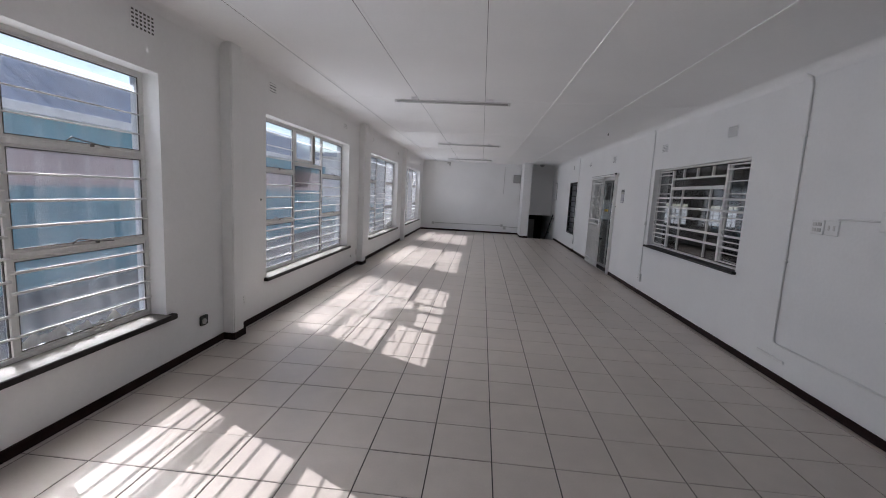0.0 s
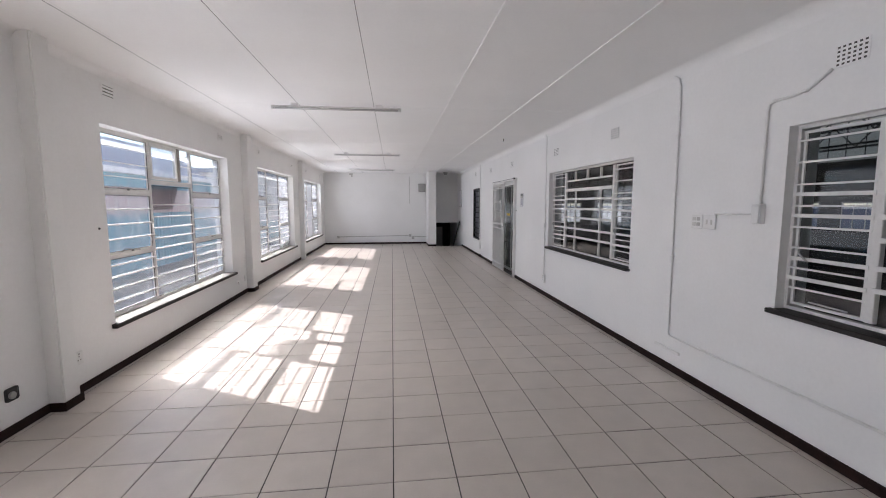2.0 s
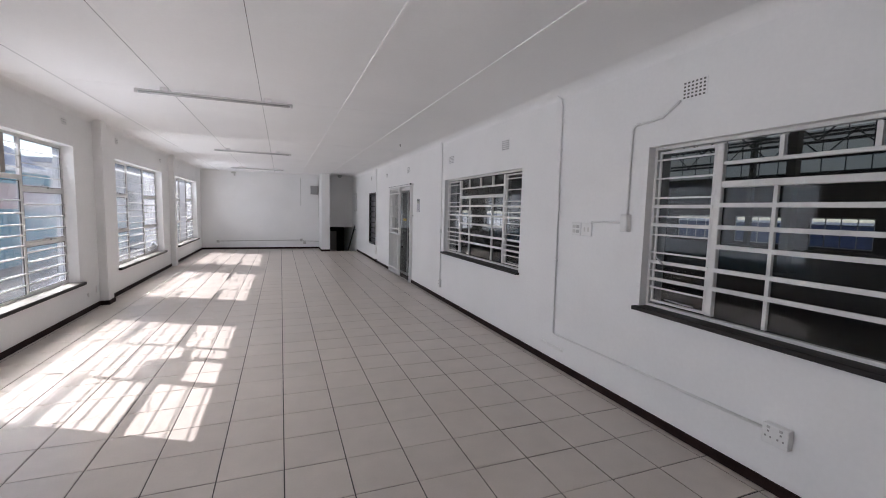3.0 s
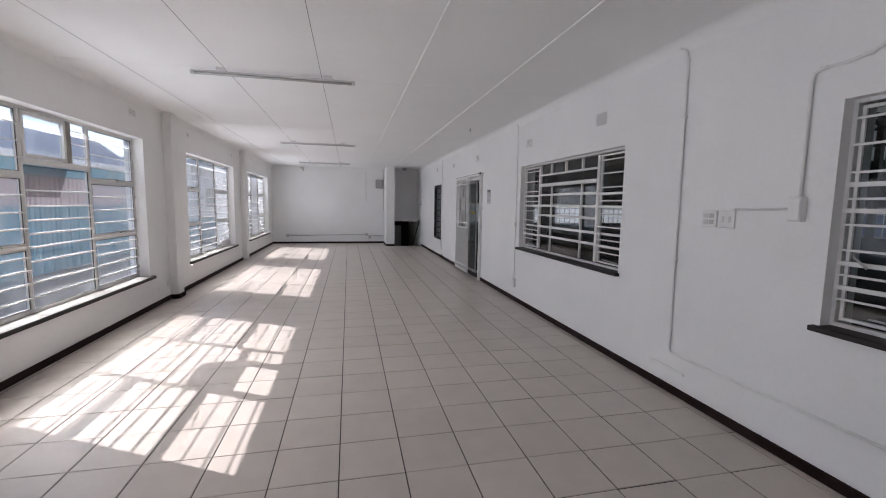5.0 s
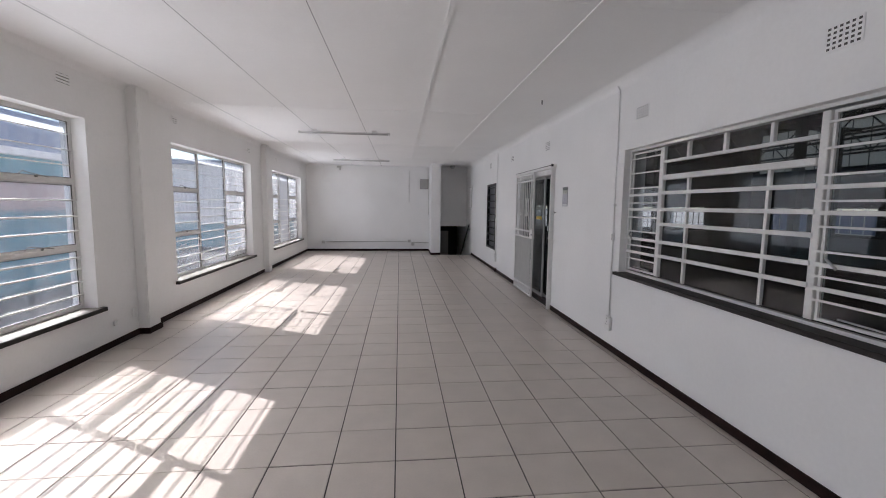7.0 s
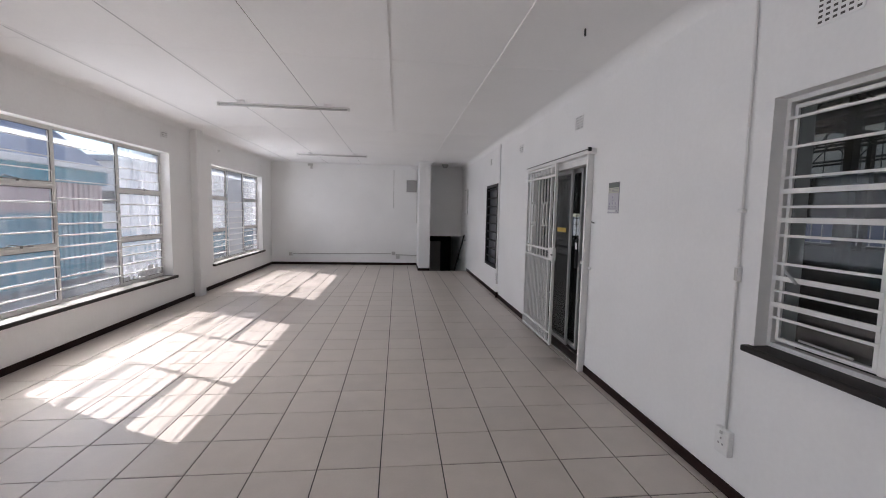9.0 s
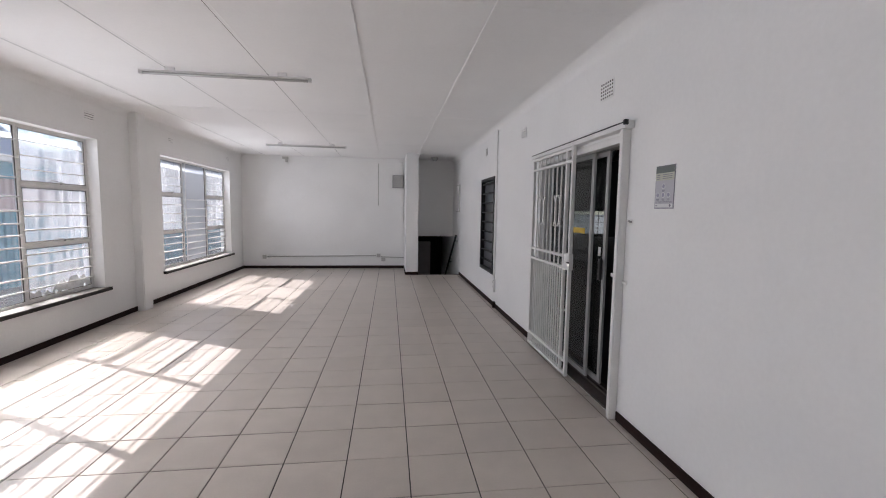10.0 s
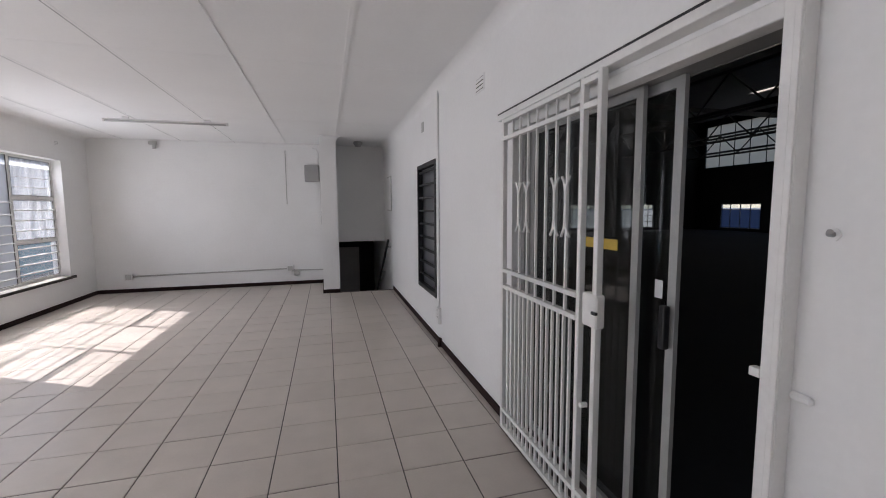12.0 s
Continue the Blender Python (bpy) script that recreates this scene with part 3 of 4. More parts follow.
part("stile", box(GXX - 0.015, GXX + 0.015, 10.361, 10.39, 0.03, 2.055, 0.003), GATE, gate)
part("stile", box(GXX - 0.015, GXX + 0.015, 9.503, 9.53, 0.03, 2.055, 0.003), GATE, gate)
part("stile", box(GXX - 0.016, GXX + 0.016, 9.378, 9.407, 0.03, 2.06, 0.003), GATE, gate)
for z in (2.035, 1.93, 1.10, 0.995, 0.165, 0.05):
    part("rail", box(GXX - 0.018, GXX + 0.018, 9.53, 10.361, z - 0.012, z + 0.012, 0.002), GATE, gate)
for z in (2.035, 1.93, 0.165, 0.05):
    part("rail", box(GXX - 0.016, GXX + 0.016, 9.407, 9.503, z - 0.012, z + 0.014, 0.002), GATE, gate)
n_up = 7
for k in range(1, n_up + 1):
    y = 9.54 + 0.81 * k / (n_up + 1)
    vbar(y, 0.98, 2.045, 0.012)
    if k in (1, 2, 5, 6):
        part("scroll_bar", box(GXX - 0.014, GXX + 0.002, y - 0.009, y + 0.009, 1.395, 1.61, 0.003), GATE, gate)
        for z, s in ((1.61, 1), (1.395, -1)):
            for d in (-1, 1):
                part("scroll", pipe([(GXX - 0.008, y, z - s * 0.05), (GXX - 0.008, y + d * 0.012, z), (GXX - 0.008, y + d * 0.034, z + s * 0.035)], 0.007, 6), GATE, gate)
for k in range(1, 15):
    vbar(9.54 + 0.81 * k / 15, 0.035, 1.0, 0.013)
part("lock_box", box(GXX - 0.024, GXX + 0.02, 9.362, 9.468, 0.985, 1.13, 0.006), GATE, gate, "white steel lock box")
part("lock_bolt", box(GXX - 0.034, GXX - 0.022, 9.355, 9.386, 1.048, 1.060), BLACK_METAL, gate)
part("padlock", drum((GXX - 0.02, 9.444, 0.62), (1, 0, 0), 0.012, 0.03), GATE, gate)

rail = thing("gate_rail", "white gate track with a dark slot above the doorway", "gate rail", (2.95, 9.608, 2.13))
part("track", box(2.93, RX, 8.615, 10.50, 2.06, 2.11, 0.003), GATE, rail)
part("slot", box(2.9265, 2.931, 8.635, 10.48, 2.095, 2.103), BLACK_METAL, rail, "dark track slot")
part("end_stop", box(2.92, 2.95, 8.604, 8.626, 2.08, 2.115, 0.003), BLACK_METAL, rail, "black end stop")
post = thing("gate_post", "white steel channel post beside the doorway", "gate post", (2.97, 8.66, 0))
part("channel", box(2.945, RX, 8.650, 8.70, 0.0, 2.059, 0.004), GATE, post)
part("channel_lip", box(2.938, 2.946, 8.650, 8.667, 0.0, 2.059, 0.002), GATE, post)
part("keep", box(2.945, 2.97, 8.70, 8.73, 1.035, 1.06, 0.002), GATE, post)
hook = thing("wall_bolt", "old dark bolt stub painted over in the plaster", "bolt", (RX, 8.585, 1.43))
part("stub", pipe([(RX + 0.002, 8.585, 1.43), (RX - 0.02, 8.583, 1.432), (RX - 0.03, 8.575, 1.438)], 0.007, 8), DB_GREY, hook, "bare grey shank")
part("rose", drum((RX - 0.002, 8.585, 1.43), (1, 0, 0), 0.016, 0.005), WALL, hook)
lug = thing("wall_lug", "small painted steel lug beside the door post", "bolt", (RX, 8.62, 1.0))
part("lug_plate", box(RX - 0.016, RX, 8.595, 8.650, 0.995, 1.018, 0.006), WALL, lug)

# ---------------- ceiling lights ----------------
def tube_light(x, y):
    t = thing("ceiling_light", "unlit single-tube fluorescent batten under the ceiling", "ceiling light", (x, y, H), group="fluorescent battens")
    part("batten", box(x - 0.765, x + 0.765, y - 0.020, y + 0.020, H - 0.048, H - 0.033, 0.004), BATTEN, t)
    part("tube", pipe([(x - 0.735, y, H - 0.062), (x + 0.735, y, H - 0.062)], 0.012, 12), TUBE, t)
    for e in (x - 0.5, x + 0.5):
        part("mounting_bracket", box(e - 0.04, e + 0.04, y - 0.014, y + 0.014, H - 0.034, H, 0.002), CEIL, t)
    for e in (x - 0.755, x + 0.755):
        part("lamp_holder", box(e - 0.012, e + 0.012, y - 0.018, y + 0.018, H - 0.076, H - 0.036, 0.004), BATTEN, t)


for x, y in ((-0.236, 5.348), (-0.153, 10.227), (-0.26, 14.667)):
    tube_light(x, y)
bulk = thing("stairwell_light", "unlit round bulkhead lamp under the stairwell ceiling", "ceiling light", (2.45, 16.2, H))
part("base_ring", drum((2.45, 16.2, H - 0.02), (0, 0, 1), 0.085, 0.04), DB_GREY, bulk)
part("glass_dome", drum((2.45, 16.2, H - 0.065), (0, 0, 1), 0.05, 0.05, 20, 0.075), DB_GREY, bulk)

# ---------------- air bricks ----------------
def air_brick(x, face, y, z, w, h, style):
    """face: +1 looks to +x. style: grid of holes or louvre slots."""
    v = thing("air_vent", "white painted air brick with %s in the plaster" % ("square holes" if style == "grid" else "louvre slots"), "air vent", (x, y, z - h / 2), group="air bricks")
    d = face * 0.0045
    # dark plate behind the grille, coloured as the shade inside the openings
    part("backing", box(x, x + face * 0.003, y - w / 2 + 0.004, y + w / 2 - 0.004, z - h / 2 + 0.004, z + h / 2 - 0.004), VENT_SHADE, v)
    if style == "grid":
        nx, nz = 6, 5
        for k in range(nx + 1):
            yy = y - w / 2 + w * k / nx
            part("grille_bar", box(x + face * 0.001, x + d, yy - 0.006, yy + 0.006, z - h / 2, z + h / 2), WALL, v)
        for k in range(nz + 1):
            zz = z - h / 2 + h * k / nz
            part("grille_bar", box(x + face * 0.001, x + d * 0.92, y - w / 2, y + w / 2, zz - 0.006, zz + 0.006), WALL, v)
    else:
        part("frame", frame_bm(min(x, x + d), max(x, x + d), y - w / 2, y + w / 2, z - h / 2, z + h / 2, 0.014), WALL, v)
        for k in range(1, 4):
            zz = z - h / 2 + h * k / 4
            part("slat", box(x + face * 0.001, x + d * 1.3, y - w / 2 + 0.014, y + w / 2 - 0.014, zz - 0.009, zz + 0.011), WALL, v)


for y, z, w, h, s in ((2.167, 2.421, 0.175, 0.12, "grid"), (4.731, 2.386, 0.18, 0.125, "grid"), (6.507, 2.386, 0.19, 0.115, "grid"), (9.012, 2.416, 0.19, 0.13, "grid"), (11.012, 2.446, 0.19, 0.12, "slot")):
    air_brick(RX, -1, y, z, w, h, s)
for y, z, w, h, s in ((2.49, 2.60, 0.21, 0.13, "grid"), (4.34, 2.60, 0.18, 0.12, "slot"), (6.92, 2.585, 0.18, 0.11, "slot"), (8.80, 2.59, 0.14, 0.11, "slot"), (11.54, 2.55, 0.19, 0.11, "slot"), (13.43, 2.57, 0.16, 0.10, "slot"), (15.9, 2.56, 0.14, 0.10, "slot")):
    air_brick(LX, 1, y, z, w, h, s)


def blank_plate(x, y, z, face):
    v = thing("cover_plate", "small painted-over cover plate on the wall", "cover plate", (x, y, z))
    part("plate", box(x, x + face * 0.008, y - 0.05, y + 0.05, z - 0.06, z + 0.06, 0.003), PVC_GREY, v)
    part("screw", drum((x + face * 0.009, y, z), (1, 0, 0), 0.006, 0.003, 8), DB_GREY, v)


blank_plate(RX, 13.01, 2.485, -1)

# ---------------- sockets, switches, conduits ----------------
def conduit(name, label, pts, r=0.009, material=None, saddles=()):
    c = thing(name, label, "conduit", pts[0])
    part("run", pipe(pts, r, 8), material or PVC, c)
    for p in saddles:
        part("saddle", box(p[0] - 0.016, p[0] + 0.016, p[1] - 0.018, p[1] + 0.018, p[2] - 0.009, p[2] + 0.009, 0.003), PVC, c)


def socket(y, z, w=0.15, h=0.10, x=RX, face=-1, depth=0.035, holes=2, label="white surface-mounted double socket outlet low on the wall"):
    s = thing("wall_socket", label, "socket", (x, y, z - h / 2), group="socket outlets")
    part("back_box", box(x, x + face * depth, y - w / 2, y + w / 2, z - h / 2, z + h / 2, 0.006, 2), PVC, s)
    xf = x + face * (depth + 0.001)
    for k in range(holes):
        yc = y + (k - (holes - 1) / 2) * w * 0.48
        for dy, dz in ((0, 0.018), (-0.014, -0.012), (0.014, -0.012)):
            part("pin_hole", box(xf - 0.002, xf + 0.002, yc + dy - 0.004, yc + dy + 0.004, z + dz - 0.005, z + dz + 0.005), DB_GREY, s)
        part("rocker", box(xf - 0.003, xf + 0.003, yc - 0.008, yc + 0.008, z + h * 0.30, z + h * 0.42), PVC_GREY, s)


conduit("conduit", "white conduit from the ceiling down and along to a socket",
        [(RX - 0.012, 3.72, H - 0.005), (RX - 0.014, 3.68, 2.721), (RX - 0.012, 3.625, 2.686), (RX - 0.012, 3.60, 2.606), (RX - 0.012, 3.585, 0.366), (RX - 0.012, 3.57, 0.338), (RX - 0.012, 3.54, 0.331), (RX - 0.012, 1.54, 0.357)],
        saddles=[(RX - 0.01, 3.60, 2.186), (RX - 0.01, 3.59, 1.086)])
socket(1.465, 0.350, 0.135, 0.115, depth=0.05)
conduit("conduit", "white conduit looping from the junction box up to an air brick",
        [(RX - 0.012, 2.68, 1.556), (RX - 0.012, 2.68, 2.206), (RX - 0.012, 2.665, 2.248), (RX - 0.012, 2.62, 2.261), (RX - 0.012, 2.50, 2.261), (RX - 0.012, 2.40, 2.276), (RX - 0.012, 2.262, 2.358)],
        saddles=[(RX - 0.01, 2.62, 2.261), (RX - 0.01, 2.42, 2.274)])
jb = thing("junction_box", "white conduit junction box on the wall", "junction box", (RX, 2.68, 1.45))
part("box_body", box(RX - 0.045, RX, 2.645, 2.72, 1.426, 1.566, 0.006, 2), PVC, jb)
part("box_lid", box(RX - 0.05, RX - 0.045, 2.651, 2.714, 1.433, 1.559, 0.002), PVC, jb)
conduit("conduit", "thin white conduit between switch plate and junction box", [(RX - 0.008, 3.10, 1.491), (RX - 0.008, 2.73, 1.498)], 0.008)
for y0, kind in ((3.30, "switches"), (3.155, "blank")):
    sw = thing("wall_switch", "white switch plate with dark rockers" if kind == "switches" else "white switch plate with two small rockers", "switch", (RX, y0, 1.38), group="switch plates")
    part("plate", box(RX - 0.012, RX, y0 - 0.065, y0 + 0.065, 1.361, 1.481, 0.004), PVC, sw)
    if kind == "switches":
        for k in range(4):
            yy, zz = y0 + (k % 2 - 0.5) * 0.05, 1.421 + (k // 2 - 0.5) * 0.045
            part("rocker", box(RX - 0.017, RX - 0.012, yy - 0.02, yy + 0.02, zz - 0.015, zz + 0.015, 0.002), ROCKER if k % 2 else PVC_GREY, sw)
    else:
        for dy in (-0.025, 0.025):
            part("rocker", box(RX - 0.016, RX - 0.012, y0 + dy - 0.01, y0 + dy + 0.01, 1.401, 1.441, 0.002), ROCKER, sw)
tr = thing("cable_trunking", "short loose strip of white trunking above the skirting", "trunking", (RX, 3.6, 0.19))
part("trunk", box(RX - 0.018, RX, 3.42, 3.78, 0.185, 0.212, 0.003), PVC, tr)
conduit("conduit", "white conduit from the ceiling down to a socket box",
        [(RX - 0.012, 6.98, H - 0.004), (RX - 0.02, 6.94, 2.721), (RX - 0.012, 6.915, 2.676), (RX - 0.012, 6.9, 0.346)], 0.007, saddles=[(RX - 0.01, 6.907, 1.536)])
cp = thing("conduit_coupler", "small white inspection box on the conduit", "conduit box", (RX, 6.9, 1.165))
part("coupler_body", box(RX - 0.024, RX, 6.886, 6.914, 1.165, 1.245, 0.005, 2), PVC, cp)
part("coupler_lid", box(RX - 0.027, RX - 0.024, 6.889, 6.911, 1.171, 1.239, 0.001), PVC_GREY, cp)
socket(6.9, 0.29, 0.10, 0.14, holes=1, label="white single socket box under its conduit")
conduit("conduit", "thin white conduit down to a socket box beside the black window",
        [(RX - 0.01, 12.247, H - 0.02), (RX - 0.01, 12.247, 0.406)], 0.01)
socket(12.247, 0.33, 0.09, 0.18, holes=1, label="white single socket box under its conduit")
conduit("pipe_stub", "dark pipe stub at the foot of the wall", [(RX - 0.03, 12.179, 0.), (RX - 0.03, 12.179, 0.06), (RX - 0.012, 12.198, 0.09)], 0.02, SKIRT)
panel = thing("wall_panel", "flat pale cover panel near the stairwell", "panel", (RX, 15.868, 1.45))
part("cover", box(RX - 0.02, RX, 15.65, 16.127, 1.46, 2.10, 0.004), PVC_GREY, panel)
part("cover_lip", box(RX - 0.024, RX - 0.02, 15.67, 16.107, 1.48, 2.08, 0.002), WALL, panel)

# window-wall sockets
hole = thing("socket_hole", "black open socket hole in the plaster", "socket", (LX, 3.06, 0.24))
part("recess_plate", box(LX, LX + 0.012, 3.01, 3.11, 0.235, 0.325, 0.012, 2), SOCKET_DARK, hole)
part("loose_cover", drum((LX + 0.018, 3.05, 0.275), (1, 0, 0), 0.025, 0.015, 12), DB_GREY, hole)
socket(3.67, 0.30, 0.10, 0.11, LX, 1, 0.02, 1, "white single socket outlet beside the pilaster")
socket(7.38, 0.24, 0.05, 0.05, LX, 1, 0.02, 0, "small white cable outlet low on the wall")
socket(7.70, 0.27, 0.07, 0.11, LX, 1, 0.015, 0, "pale blank outlet plate beside the pilaster")

sc = thing("wall_screw", "old dark screw in the plaster", "screw", (LX, 4.07, 1.35))
part("screw_head", drum((LX + 0.004, 4.07, 1.35), (1, 0, 0), 0.009, 0.01, 10), SOCKET_DARK, sc)
part("plug", drum((LX + 0.001, 4.07, 1.35), (1, 0, 0), 0.014, 0.003, 10), PVC_GREY, sc)

# end wall fittings
conduit("conduit", "white conduit running low along the end wall", [(-1.62, Y1 - 0.012, 0.295), (1.05, Y1 - 0.012, 0.325), (1.20, Y1 - 0.012, 0.29), (PIER_X0, Y1 - 0.012, 0.275)], 0.013, PVC_GREY)
for x, z in ((-1.68, 0.29), (1.10, 0.33)):
    s = thing("wall_socket", "white surface socket on the low conduit", "socket", (x, Y1, z), group="socket outlets")
    part("back_box", box(x - 0.06, x + 0.06, Y1 - 0.04, Y1, z - 0.06, z + 0.06, 0.006, 2), PVC, s)
    part("face_plate", box(x - 0.045, x + 0.045, Y1 - 0.046, Y1 - 0.04, z - 0.045, z + 0.045, 0.002), PVC_GREY, s)
sp = thing("spur_box", "grey cable box hanging below the conduit", "socket", (1.22, Y1, 0.2))
part("spur_body", box(1.17, 1.27, Y1 - 0.035, Y1, 0.18, 0.27, 0.004), PVC_GREY, sp)
conduit("conduit", "thin conduit on the end wall", [(1.09, Y1 - 0.008, 2.64), (1.09, Y1 - 0.008, 1.60)], 0.007, PVC_GREY)
db = thing("distribution_box", "grey enamelled distribution box high on the end wall", "electrical box", (1.58, Y1, 2.03))
part("cabinet", box(1.44, 1.72, Y1 - 0.10, Y1, 2.04, 2.36, 0.006), DB_GREY, db)
part("cabinet_door", box(1.455, 1.705, Y1 - 0.108, Y1 - 0.10, 2.055, 2.345, 0.003), DB_GREY, db)
conduit("conduit", "white conduit bent from the pier to the distribution box", [(1.705, Y1 - 0.03, 2.37), (1.705, Y1 - 0.03, 2.60), (1.68, Y1 - 0.03, 2.68), (1.60, Y1 - 0.03, 2.70)], 0.011)
conduit("conduit", "thin cable down the corner of the pier", [(PIER_X0 - 0.012, Y1 - 0.03, 2.03), (PIER_X0 - 0.012, Y1 - 0.03, 1.20)], 0.006, PVC_GREY)
br = thing("wall_bracket", "small white bracket under the ceiling", "bracket", (-1.15, Y1, 2.6))
part("plate", box(-1.22, -1.08, Y1 - 0.03, Y1, 2.68, 2.74, 0.004), PVC_GREY, br)
part("arm", box(-1.14, -1.09, Y1 - 0.08, Y1 - 0.03, 2.60, 2.70, 0.004), PVC_GREY, br)

# ceiling hook
ck = thing("ceiling_hook", "small dark hook in the ceiling", "hook", (2.47, 7.772, H))
part("hook_shank", pipe([(2.47, 7.772, H + 0.005), (2.47, 7.772, H - 0.03), (2.475, 7.782, H - 0.045)], 0.007, 6), SOCKET_DARK, ck)

# notice by the door
NY0, NYW, NZ0, NZH = 8.175, 0.168, 1.523, 0.249
no = thing("wall_notice", "laminated notice with a dark green header, cream band and lilac body", "notice", (RX, NY0 + NYW / 2, NZ0))


def printed(name, u0, u1, v0, v1, material, lift, label=""):
    """A printed patch; u runs from the reader's left, v from the foot of the sheet."""
    part(name, box(RX - lift, RX - lift + 0.001, NY0 + NYW * (1 - u1), NY0 + NYW * (1 - u0), NZ0 + NZH * v0, NZ0 + NZH * v1), material, no, label)


part("backing", box(RX - 0.003, RX, NY0 - 0.004, NY0 + NYW + 0.004, NZ0 - 0.004, NZ0 + NZH + 0.004), PAPER_INK, no, "grey laminate edge")
printed("sheet", 0.0, 1.0, 0.0, 1.0, PAPER, 0.0042)
printed("header_band", 0.0, 1.0, 0.84, 1.0, PAPER_GREEN, 0.0052, "dark green header band")
printed("cream_band", 0.0, 1.0, 0.66, 0.84, PAPER_CREAM, 0.0052, "pale cream text band")
for k in range(3):
    printed("text_bar", 0.06, 0.24, 0.785 - k * 0.045, 0.80 - k * 0.045, PAPER_INK, 0.0060)
    printed("text_bar", 0.38, 0.90, 0.79 - k * 0.045, 0.805 - k * 0.045, PAPER_INK, 0.0060)
for u, v in ((0.46, 0.52), (0.16, 0.31), (0.46, 0.31), (0.75, 0.31)):
    for r, m, lift in ((0.016, PAPER_WHITE, 0.0050), (0.012, PAPER_BLUE, 0.0058)):
        part("medallion", drum((RX - lift, NY0 + NYW * (1 - u), NZ0 + NZH * v), (1, 0, 0), r, 0.001, 18), m, no)
    printed("caption_bar", u - 0.07, u + 0.07, v - 0.105, v - 0.09, PAPER_INK, 0.0060)
    printed("caption_bar", u - 0.06, u + 0.06, v - 0.13, v - 0.118, PAPER_INK, 0.0060)
printed("footer_rule", 0.06, 0.94, 0.145, 0.155, PAPER_INK, 0.0060)
printed("footer_rule", 0.06, 0.94, 0.118, 0.126, PAPER_INK, 0.0060)
printed("footer_strip", 0.02, 0.98, 0.02, 0.10, PAPER_WHITE, 0.0052)
part("footer_seal", drum((RX - 0.0060, NY0 + NYW * 0.14, NZ0 + NZH * 0.06), (1, 0, 0), 0.008, 0.001, 16), PAPER_INK, no)
printed("footer_mark", 0.04, 0.16, 0.045, 0.065, PAPER_INK, 0.0060)

# ---------------- stairwell ----------------
st = thing("staircase", "dark concrete stairs going down behind the pier", "stairs", (2.5, STAIR_Y, -1.0), kind="structure")
for k in range(9):
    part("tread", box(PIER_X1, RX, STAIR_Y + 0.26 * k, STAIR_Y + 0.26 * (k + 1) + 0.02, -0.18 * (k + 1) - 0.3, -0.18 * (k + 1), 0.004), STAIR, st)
part("nosing", box(PIER_X1, RX, STAIR_Y - 0.02, STAIR_Y + 0.015, -0.05, 0.004, 0.003), RUST, st, "worn brown stair nosing")
# end wall takes the near-black colour in place of the stairwell's darkness
structure(part("wall_stair_end", box(PIER_X1 - 0.3, RX + 0.23, 19.0, 19.2, -2.2, 1.0), DARK_WALL), "wall at the foot of the stairs, coloured near black for the shade there", "wall")
structure(part("wall_stair_side", box(PIER_X1 - 0.2, PIER_X1, Y1 + 0.2, 19.0, -2.2, 1.0), WALL), "wall beside the lower stairs", "wall")
structure(part("wall_stair_low", box(PIER_X0, PIER_X1, STAIR_Y, Y1 + 0.2, -2.2, -0.2), WALL), "wall beside the upper stairs", "wall")
structure(part("ceiling_stair", box(PIER_X1 - 0.2, RX, Y1 + 0.2, 19.2, 0.83, 1.0), CEIL), "low ceiling over the stairs", "ceiling")
leaf = thing("stair_door", "dark grey door standing at the foot of the stairs", "door", (2.3, 18.054, -1.6))
part("leaf", box(PIER_X1, 2.55, 18.004, 18.044, -1.62, 0.6, 0.003), DB_GREY, leaf)
part("door_handle", box(2.48, 2.52, 17.965, 18.004, -0.62, -0.50, 0.004), BLACK_METAL, leaf)
hr = thing("handrail", "black steel handrail sloping down the stair wall", "handrail", (2.93, 15.769, 0.9))
part("rail_bar", pipe([(2.93, 15.749, 0.91), (2.93, 18.352, -0.85)], 0.022, 10), BLACK_METAL, hr)
for y, z in ((15.868, 0.80), (16.763, 0.19), (17.657, -0.42)):
    part("rail_bracket", pipe([(2.93, y, z + 0.02), (2.95, y, z - 0.03), (RX, y, z - 0.03)], 0.008, 6), BLACK_METAL, hr)

# ---------------- the yard and the neighbours ----------------
ground = bmesh.new()
for gx0, gx1, gy0, gy1 in ((-400, LX - 0.1, -400, 400), (LX - 0.1, 400, -400, Y0 - 0.1), (LX - 0.1, 1.6, Y1 + 0.1, 400), (1.6, 400, 19.1, 400), (26.2, 400, Y0 - 0.1, 19.1)):
    ground.faces.new([ground.verts.new(p) for p in ((gx0, gy0, -0.25), (gx1, gy0, -0.25), (gx1, gy1, -0.25), (gx0, gy1, -0.25))])
structure(part("ground", ground, ASPHALT), "grey asphalt yard", "ground")


def corrugated(x, y0, y1, z0, z1, pitch=0.17, depth=0.045):
    """A standing box-rib sheet facing +x."""
    bm = bmesh.new()
    prof = []
    y = y0
    while y < y1:
        prof += [(x, y), (x, y + pitch * 0.58), (x - depth, y + pitch * 0.66), (x - depth, y + pitch * 0.92)]
        y += pitch
    lo = [bm.verts.new((a, b, z0)) for a, b in prof]
    hi = [bm.verts.new((a, b, z1)) for a, b in prof]
    for k in range(len(prof) - 1):
        bm.faces.new((lo[k], lo[k + 1], hi[k + 1], hi[k]))
    return bm


